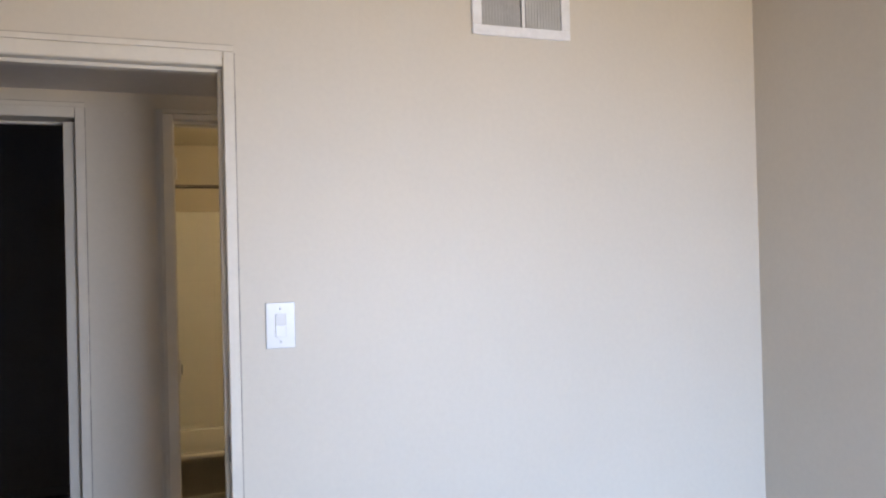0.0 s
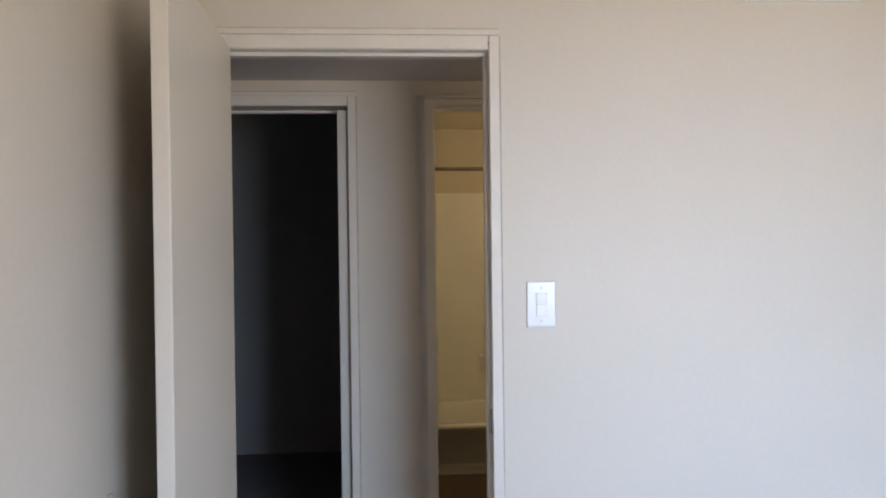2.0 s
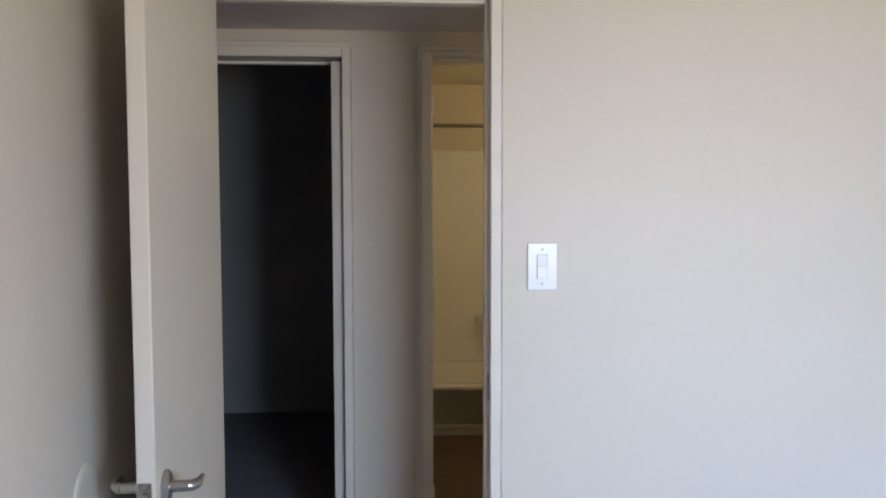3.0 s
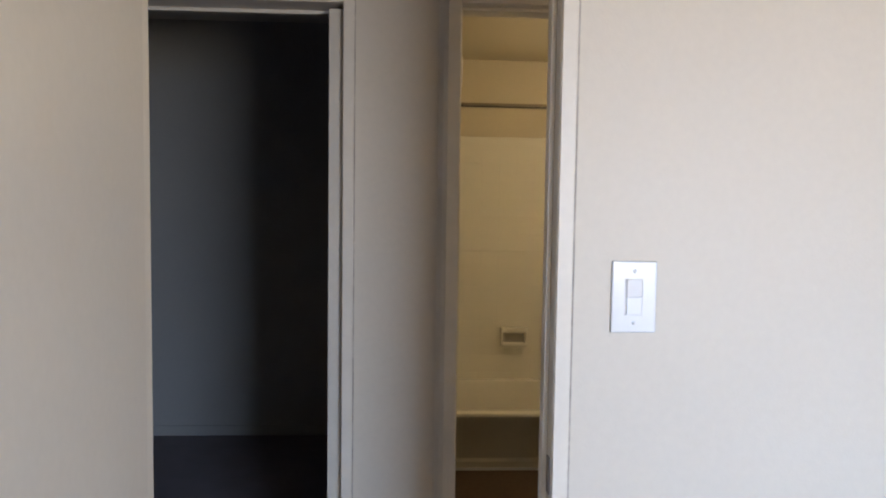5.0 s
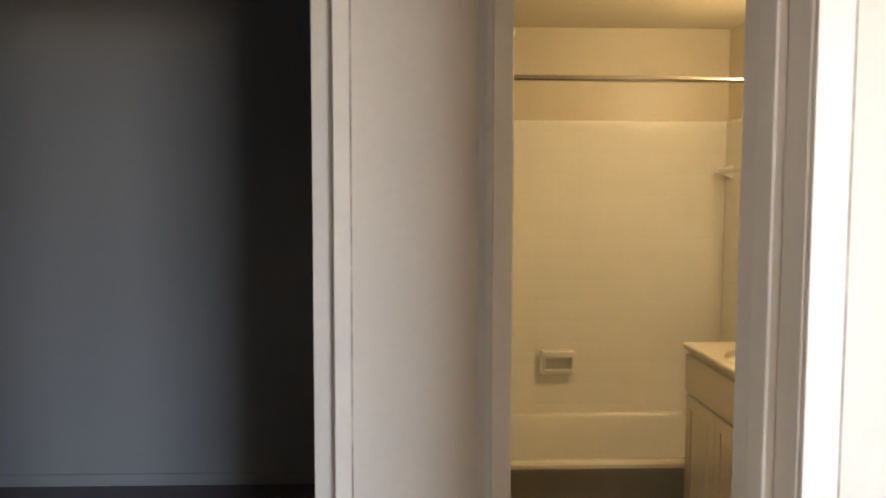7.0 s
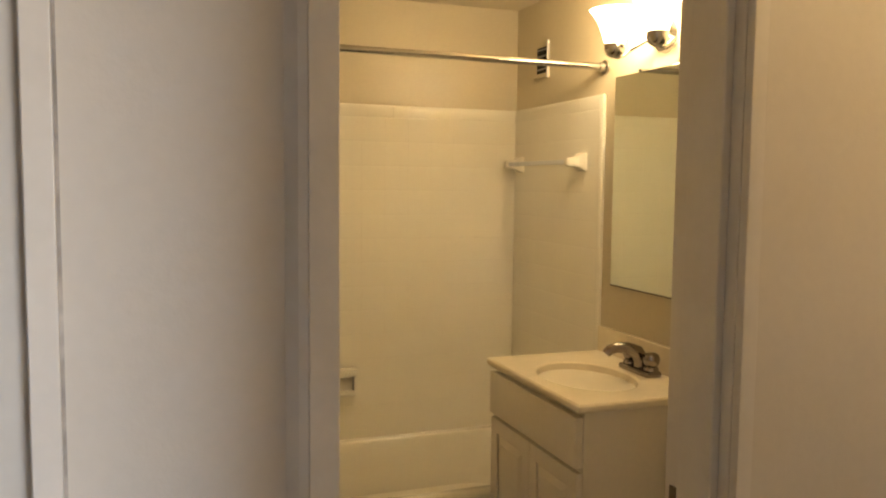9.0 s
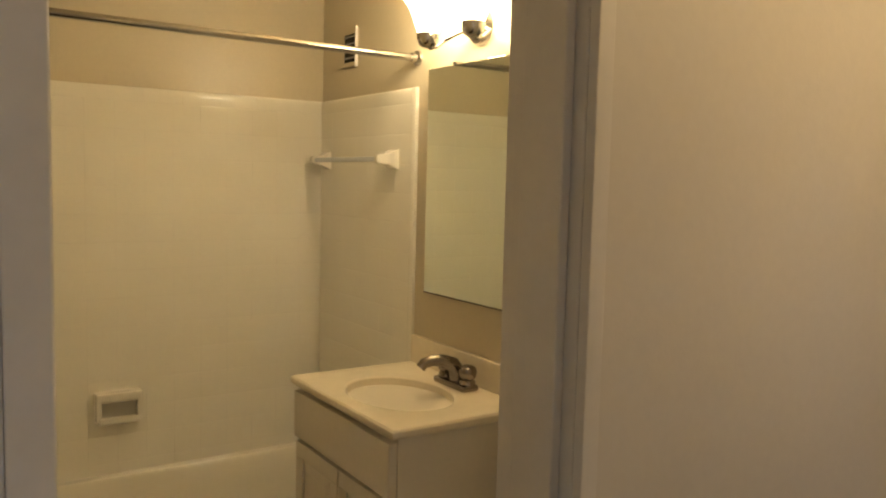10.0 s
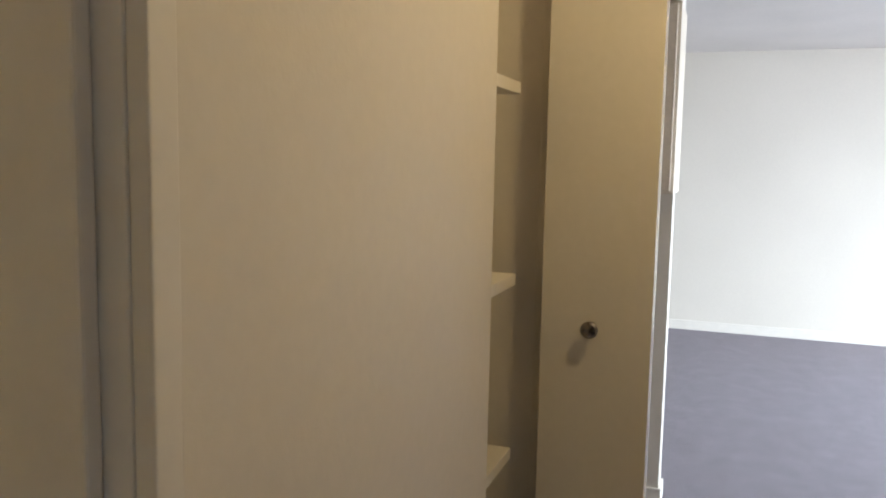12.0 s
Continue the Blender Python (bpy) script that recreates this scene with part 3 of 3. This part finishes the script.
bar = thing("towel_bar", "white ceramic towel bar on the tiled wall", "towel bar", (BATH_R - 0.012, 0, 1.557))
for y in (2.812, 3.385):
    bm = bmesh.new()
    rings = []
    for d, h in ((0.0, 0.036), (0.012, 0.034), (0.032, 0.020), (0.072, 0.016), (0.078, 0.012)):
        rings.append([bm.verts.new((-d, y + a * h, b * h)) for a, b in ((-1, -1), (1, -1), (1, 1), (-1, 1))])
    for a, b in zip(rings, rings[1:]):
        for i in range(4):
            bm.faces.new((a[i], a[(i + 1) % 4], b[(i + 1) % 4], b[i]))
    bm.faces.new(rings[-1])
    bmesh.ops.recalc_face_normals(bm, faces=bm.faces)
    bmesh.ops.bevel(bm, geom=list(bm.edges), offset=0.003, segments=2, affect="EDGES")
    part("post", bm, CERAMIC, bar)
part("bar", boxed(-0.068, -0.05, 2.812, 3.385, -0.009, 0.009, bevel=0.003), PLASTIC, bar)

bv = thing("wall_fan_vent", "small white vent frame with a flat black sheet painted as the shade inside the opening", "vent", (BATH_R, 3.195, 2.010))
part("frame_plate", boxed(-0.003, 0, -0.062, 0.085, -0.072, 0.072, bevel=0.001), PAINT_BATH, bv, "cover plate painted like the wall")
# no hole in the wall: the opening's shade is a black sheet
part("opening", boxed(-0.0042, -0.0031, -0.052, 0.056, -0.056, 0.056), UNLIT_BLACK, bv, "flat black sheet painted as the shade inside the opening")
part("bottom_rail", boxed(-0.016, -0.003, -0.052, 0.075, -0.074, -0.062, bevel=0.002), PAINT_BATH, bv)
part("raised_stile", boxed(-0.014, -0.003, -0.061, -0.053, -0.080, 0.080, bevel=0.002), VENTWHITE, bv, "raised white edge of the vent cover")
for k in range(4):
    part("slat", boxed(-0.0085, -0.0043, -0.05, 0.054, -0.042 + 0.028 * k, -0.036 + 0.028 * k), DAMPER, bv)

mirror = thing("wall_mirror", "wall mirror on a thick dark-edged board above the vanity", "mirror", (BATH_R, 0, 0))
part("backing_board", boxed(-0.0225, -0.0005, 1.9375, 2.5595, 1.0985, 1.8585, bevel=0.001), EDGE, mirror, "dark grey-brown edge of the board")
part("glass", boxed(-0.028, -0.023, 1.937, 2.560, 1.098, 1.859, bevel=0.0015), SILVER, mirror)
part("bottom_channel", boxed(-0.030, -0.0228, 1.937, 2.560, 1.0940, 1.0975, bevel=0.001), BRONZE, mirror, "thin metal channel")
for y in (2.09, 2.40):
    part("clip", boxed(-0.031, -0.0005, y - 0.01, y + 0.01, 1.8595, 1.868, bevel=0.001), CHROME, mirror)
part("corner_clip", boxed(-0.034, -0.0285, 1.930, 1.955, 1.828, 1.842, bevel=0.002), PLASTIC, mirror, "small white plastic clip")


def vanity():
    x0, x1, y0, y1, z1 = 0.848, BATH_R - 0.001, 1.998, 2.636, 0.805
    t = thing("vanity_cabinet", "off-white painted vanity with two raised-panel doors", "vanity", (0, 0, 0))
    bm = bmesh.new()
    box(bm, x0, x1, y0, y1, 0.09, z1, bevel=0.002)
    box(bm, x0 + 0.06, x1, y0 + 0.003, y1 - 0.003, 0.0, 0.0895)
    part("body", bm, CABINET, t)
    part("drawer_front", boxed(x0 - 0.026, x0 - 0.001, y0 + 0.004, y1 - 0.004, 0.634, z1 - 0.018, bevel=0.003), CABINET, t)
    half = (y1 - y0 - 0.012) / 2
    for k in range(2):
        a = y0 + 0.004 + k * (half + 0.004)
        bm = bmesh.new()
        zb, zt = 0.11, 0.618
        box(bm, x0 - 0.012, x0 - 0.001, a, a + half, zb, zt)
        s = 0.052
        for q in ((a, a + half, zb, zb + s), (a, a + half, zt - s, zt), (a, a + s, zb + s, zt - s), (a + half - s, a + half, zb + s, zt - s)):
            box(bm, x0 - 0.019, x0 - 0.0118, *q, bevel=0.0025)
        m = Matrix.Translation((x0 - 0.012, a + half / 2, (zb + zt) / 2))
        u, v = half / 2 - s - 0.008, (zt - zb) / 2 - s - 0.008
        outer = [bm.verts.new(m @ Vector((0, i * u, j * v))) for i, j in ((-1, -1), (1, -1), (1, 1), (-1, 1))]
        inner = [bm.verts.new(m @ Vector((-0.0075, i * (u - 0.022), j * (v - 0.022)))) for i, j in ((-1, -1), (1, -1), (1, 1), (-1, 1))]
        for i in range(4):
            bm.faces.new((outer[i], outer[(i + 1) % 4], inner[(i + 1) % 4], inner[i]))
        bm.faces.new(inner)
        bmesh.ops.recalc_face_normals(bm, faces=bm.faces)
        part("door", bm, CABINET, t)


vanity()


def vanity_top():
    """A counter with a moulded oval bowl, and its backsplash."""
    x0, x1, y0, y1, z0, z1 = 0.817, BATH_R - 0.001, 1.974, 2.652, 0.806, 0.832
    cx, cy, rx, ry = 1.026, 2.300, 0.150, 0.205
    t = thing("washbasin_counter", "cream cultured marble counter with a moulded oval basin", "washbasin", (0, 0, 0))
    bm = bmesh.new()
    n = 64
    def outer_point(a, inset, z):
        c, s = math.cos(a), math.sin(a)
        hx0, hx1, hy0, hy1 = x0 + inset - cx, x1 - cx, y0 + inset - cy, y1 - inset - cy
        k = min((hx1 if c > 0 else hx0) / c if abs(c) > 1e-6 else 9, (hy1 if s > 0 else hy0) / s if abs(s) > 1e-6 else 9)
        return bm.verts.new((cx + c * k, cy + s * k, z))
    angles = sorted({2 * math.pi * i / n for i in range(n)} | {math.atan2(sy - cy, sx - cx) % (2 * math.pi) for sx in (x0, x1) for sy in (y0, y1)})
    rows = [[outer_point(a, 0.004, z0) for a in angles], [outer_point(a, 0.0, z0 + 0.006) for a in angles], [outer_point(a, 0.0, z1 - 0.006) for a in angles], [outer_point(a, 0.005, z1) for a in angles]]
    bowl = [(1.06, 0.0), (1.03, 0.0012), (1.0, 0.005)] + [(math.cos(radians(a)), 0.016 + 0.170 * math.sin(radians(a))) for a in (10, 20, 31, 42, 53, 64, 75, 86)]
    for f, d in bowl:
        z = z1 - d
        rows.append([bm.verts.new((cx + f * rx * math.cos(a), cy + f * ry * math.sin(a), z)) for a in angles])
    for a, b in zip(rows, rows[1:]):
        for i in range(len(a)):
            j = (i + 1) % len(a)
            bm.faces.new((a[i], a[j], b[j], b[i]))
    bm.faces.new(rows[-1])
    bmesh.ops.recalc_face_normals(bm, faces=bm.faces)
    part("counter", bm, MARBLE, t, smooth=True)
    part("backsplash", boxed(x1 - 0.02, x1, y0 + 0.002, y1 - 0.001, z1 - 0.002, 0.928, bevel=0.004), MARBLE, t)
    part("drain", lathe(bmesh.new(), [(0.0, 0.004), (0.018, 0.004), (0.022, 0.0)], Matrix.Translation((cx, cy, z1 - 0.185))), CHROME, t, smooth=True)
    part("overflow_hole", lathe(bmesh.new(), [(0.0, 0.002), (0.006, 0.0015), (0.007, 0.0)], Matrix.Translation((cx - rx * 0.93, cy + 0.02, z1 - 0.028)) @ Matrix.Rotation(radians(70), 4, "Y"), 14), BRONZE, t, smooth=True)


vanity_top()

tap = thing("faucet", "chrome two-handle bathroom faucet on the vanity top", "faucet", (1.218, 2.275, 0.832))
part("base", boxed(-0.03, 0.03, -0.088, 0.088, 0, 0.022, bevel=0.010), FAUCET, tap, smooth=True)
part("spout", tube(bmesh.new(), [(0.008, 0, 0.012), (0.006, 0, 0.045), (-0.012, 0.003, 0.072), (-0.045, 0.010, 0.086), (-0.08, 0.018, 0.088), (-0.105, 0.024, 0.080), (-0.116, 0.027, 0.066)], [0.030, 0.028, 0.025, 0.020, 0.018, 0.0175, 0.016], 18), FAUCET, tap, smooth=True)
for s in (-1, 1):
    part("handle", lathe(bmesh.new(), [(0.026, 0.018), (0.025, 0.03), (0.020, 0.036), (0.026, 0.044), (0.029, 0.060), (0.025, 0.074), (0.015, 0.080), (0.0, 0.081)], Matrix.Translation((0.004, s * 0.060, 0))), FAUCET, tap, "chrome knob handle", smooth=True)


def vanity_light():
    cy = 2.295
    t = thing("vanity_light", "lit two-lamp vanity light with opal glass shades", "wall light", (BATH_R, cy, 1.945))
    part("canopy", lathe(bmesh.new(), [(0.0, 0.03), (0.03, 0.028), (0.052, 0.018), (0.058, 0.0)], Matrix.Translation((0, 0, 0.02)) @ Matrix.Rotation(radians(-90), 4, "Y")), CHROME, t, "round chrome wall canopy", smooth=True)
    part("crossbar", tube(bmesh.new(), [(-0.06, -0.125, -0.012), (-0.04, -0.06, 0.01), (-0.03, 0, 0.02), (-0.04, 0.06, 0.01), (-0.06, 0.125, -0.012)], 0.007, 10), CHROME, t, smooth=True)
    for y in (-0.125, 0.125):
        part("arm", tube(bmesh.new(), [(-0.058, y, -0.012), (-0.085, y, -0.034), (-0.112, y, -0.042), (-0.122, y, -0.03)], 0.006, 10), CHROME, t, smooth=True)
        part("cup", lathe(bmesh.new(), [(0.0, -0.044), (0.012, -0.043), (0.029, -0.032), (0.036, -0.012), (0.035, 0.004), (0.030, 0.004)], Matrix.Translation((-0.122, y, 0.0))), CHROME, t, "chrome lamp cup", smooth=True)
        sh = part("shade", lathe(bmesh.new(), [(0.030, -0.004), (0.038, 0.02), (0.049, 0.055), (0.063, 0.088), (0.088, 0.118), (0.084, 0.119), (0.059, 0.089), (0.045, 0.055), (0.034, 0.02), (0.026, 0.0)], Matrix.Translation((-0.122, y, 0.0))), SHADE, t, "lit opal glass bell shade", smooth=True)
        sh.visible_shadow = False
        bl = part("bulb", lathe(bmesh.new(), [(0.012, 0.0), (0.014, 0.02), (0.028, 0.05), (0.026, 0.068), (0.0, 0.082)], Matrix.Translation((-0.122, y, 0.0)), 16), BULB, t, smooth=True)
        bl.visible_shadow = False
        lamp("vanity_bulb", "POINT", Matrix.Translation((BATH_R - 0.122, cy + y, 1.945 + 0.06)), VANITY_W, VANITY_WARM, radius=0.035)


vanity_light()

rail = thing("towel_rail", "chrome towel rail on white plates beside the mirror", "towel rail", (BATH_R, 0, 1.815))
for y in (1.872, 1.34):
    plate = part("plate", boxed(-0.010, 0, y - 0.024, y + 0.024, -0.03, 0.10, bevel=0.004), PLASTIC, rail, "white mounting plate")
    part("arm", tube(bmesh.new(), [(-0.008, y, 0.0), (-0.05, y, 0.0)], 0.010, 14), CHROME, plate, smooth=True)
part("bar", tube(bmesh.new(), [(-0.05, 1.885, 0.0), (-0.05, 1.327, 0.0)], 0.0135, 18), CHROME, rail, smooth=True)


def toilet():
    t = thing("toilet", "white ceramic toilet beside the vanity", "toilet", (0, 0, 0))
    cy = 1.605
    part("tank", boxed(1.11, BATH_R - 0.01, cy - 0.235, cy + 0.235, 0.38, 0.675, bevel=0.02), CERAMIC, t, smooth=True)
    part("tank_lid", boxed(1.095, BATH_R - 0.004, cy - 0.25, cy + 0.25, 0.676, 0.712, bevel=0.012), CERAMIC, t, smooth=True)
    def oval(bm, cx, rx, ry, z):
        return [bm.verts.new((cx + rx * math.cos(2 * math.pi * i / 32), cy + ry * math.sin(2 * math.pi * i / 32), z)) for i in range(32)]
    def stack(rows):
        bm = bmesh.new()
        rings = [oval(bm, *r) for r in rows]
        for a, b in zip(rings, rings[1:]):
            for i in range(32):
                bm.faces.new((a[i], a[(i + 1) % 32], b[(i + 1) % 32], b[i]))
        bm.faces.new(rings[0][::-1])
        bm.faces.new(rings[-1])
        bmesh.ops.recalc_face_normals(bm, faces=bm.faces)
        return bm
    part("bowl", stack([(0.94, 0.2, 0.11, 0.0), (0.94, 0.19, 0.10, 0.1), (0.92, 0.2, 0.13, 0.22), (0.90, 0.235, 0.18, 0.35), (0.90, 0.24, 0.185, 0.385)]), CERAMIC, t, smooth=True)
    part("seat", stack([(0.90, 0.24, 0.187, 0.386), (0.90, 0.245, 0.19, 0.395), (0.90, 0.24, 0.187, 0.404)]), PLASTIC, t, smooth=True)
    part("lid", stack([(0.905, 0.238, 0.186, 0.405), (0.905, 0.242, 0.188, 0.414), (0.905, 0.225, 0.172, 0.424)]), PLASTIC, t, smooth=True)
    part("flush_lever", tube(bmesh.new(), [(1.112, cy + 0.17, 0.635), (1.095, cy + 0.17, 0.635), (1.092, cy + 0.10, 0.628)], 0.006, 10), CHROME, t, smooth=True)


toilet()

bath_door = thing("door_2", "off-white painted flush bathroom door standing open inside", "door", (D3[0] + 0.004, BATH_S + 0.016, 0))
part("leaf", boxed(-0.038, -0.003, 0.004, 0.585, 0.012, 2.02, bevel=0.0025), DOOR, bath_door)
for s in (-1, 1):
    x = -0.003 if s > 0 else -0.038
    part("door_handle", lathe(bmesh.new(), [(0.0, 0), (0.03, 0), (0.028, 0.008), (0.011, 0.014), (0.011, 0.03), (0.024, 0.04), (0.026, 0.055), (0.0, 0.062)], Matrix.Translation((x, 0.54, 0.955)) @ Matrix.Rotation(radians(90 * s), 4, "Y") @ Matrix.Diagonal((1, 1, 0.7, 1))), NICKEL, bath_door, smooth=True)

# ---- tiles round the tub ----
TS, TG, TZ0 = 0.108, 0.0002, 0.245
ROWS, TT, TRIM_H = 14, 0.008, 0.055
TOP = TZ0 + TS * ROWS


def tile(name, sag, reach):
    """One square tile in its own plane (y up the wall): its upper and lower edges ease off by sag over reach."""
    bm = bmesh.new()
    g = TS / 2 - TG / 2
    rows = [[bm.verts.new((x, y, TT - d)) for x in (-g, g)] for y, d in ((-g, sag), (-g + reach * 0.4, sag * 0.36), (-g + reach, 0), (g - reach, 0), (g - reach * 0.4, sag * 0.36), (g, sag))]
    for lo, hi in zip(rows, rows[1:]):
        bm.faces.new((lo[0], lo[1], hi[1], hi[0]))
    foot = [bm.verts.new((x, y, 0)) for x, y in ((-g, -g), (g, -g), (g, g), (-g, g))]
    for k, run in enumerate((rows[0], [r[1] for r in rows], rows[-1][::-1], [r[0] for r in rows][::-1])):
        bm.faces.new((foot[k], foot[(k + 1) % 4], *reversed(run)))
    return mesh_of(name, bm, TILE, smooth=True)


tile_mesh = tile("tile", 0.00044, 0.006)
surround = {}
for key, b in (("back", (BATH_L + 0.001, BATH_R - 0.001, BATH_N - 0.004, BATH_N - 0.0005)), ("right", (BATH_R - 0.004, BATH_R - 0.0005, 2.665, BATH_N - 0.004)), ("left", (BATH_L + 0.0005, BATH_L + 0.004, 2.665, BATH_N - 0.004))):
    surround[key] = structure("tile_surround_" + key, boxed(*b, TZ0 - 0.01, TOP + TRIM_H - 0.006), GROUT, "white glazed square tiles round the tub", "tiled wall")


def lay(key, m):
    ob = new("tile", tile_mesh)
    ob.parent = surround[key]
    ob.matrix_basis = m


rng = random.Random(5)
for r in range(ROWS):
    z = TZ0 + TS * (r + 0.5)
    for c in range(14):
        tilt = pose(0, 0, 0, rng.gauss(0, 0.04), rng.gauss(0, 0.03), 0)
        lay("back", pose(BATH_L + 0.013 + TS * (c + 0.5), BATH_N - 0.004, z, 90) @ tilt)
    for c in range(7):
        lay("right", pose(BATH_R - 0.004, BATH_N - 0.016 - TS * (c + 0.5), z, 90, 0, -90) @ pose(0, 0, 0, rng.gauss(0, 0.04), rng.gauss(0, 0.03), 0))
bm = bmesh.new()
for r in range(ROWS):
    for c in range(7):
        box(bm, BATH_L + 0.004, BATH_L + 0.004 + TT, BATH_N - 0.016 - TS * (c + 1) + TG / 2, BATH_N - 0.016 - TS * c - TG / 2, TZ0 + TS * r + TG / 2, TZ0 + TS * (r + 1) - TG / 2)
left_tiles = part("tiles", bm, TILE, surround["left"])
tagged(left_tiles, kind="stuff")


def bullnose(length):
    """A trim tile along local x, with a rounded upper edge."""
    bm = bmesh.new()
    prof = [(0, 0), (0, TT - 0.0003), (0.003, TT), (TRIM_H - 0.030, TT), (TRIM_H - 0.018, TT - 0.0005), (TRIM_H - 0.010, TT - 0.0014), (TRIM_H - 0.0045, TT - 0.0028), (TRIM_H - 0.001, TT - 0.0045), (TRIM_H, 0)]
    ends = [[bm.verts.new((x, y, z)) for y, z in prof] for x in (TG / 2, length - TG / 2)]
    for k in range(len(prof) - 1):
        bm.faces.new((ends[0][k], ends[1][k], ends[1][k + 1], ends[0][k + 1]))
    bm.faces.new(ends[0])
    bm.faces.new(ends[1][::-1])
    bmesh.ops.recalc_face_normals(bm, faces=bm.faces)
    return mesh_of("bullnose_tile", bm, TILE, smooth=True)


trim_mesh = bullnose(TS * 1.41)
for c in range(10):
    ob = new("bullnose_tile", trim_mesh)
    ob.parent = surround["back"]
    ob.matrix_basis = pose(BATH_L + 0.0005 + TS * 1.41 * c, BATH_N - 0.004, TOP, 90) @ pose(0, 0, 0, rng.gauss(0, 0.12))
for c in range(5):
    ob = new("bullnose_tile", trim_mesh)
    ob.parent = surround["right"]
    ob.matrix_basis = pose(BATH_R - 0.004, BATH_N - 0.013 - TS * 1.41 * c, TOP, 90, 0, -90)
for key, x0, x1 in (("right", BATH_R - 0.016, BATH_R - 0.0002), ("left", BATH_L + 0.0002, BATH_L + 0.016)):
    part("bullnose_edge", boxed(x0, x1, 2.660, 2.6905, TZ0, TOP + TRIM_H, bevel=0.006), TILE, surround[key], "rounded white edge tile", smooth=True)
part("bullnose_top", boxed(BATH_L + 0.0002, BATH_L + 0.0125, 2.6928, BATH_N - 0.013, TOP + 0.0005, TOP + TRIM_H, bevel=0.004), TILE, surround["left"], smooth=True)
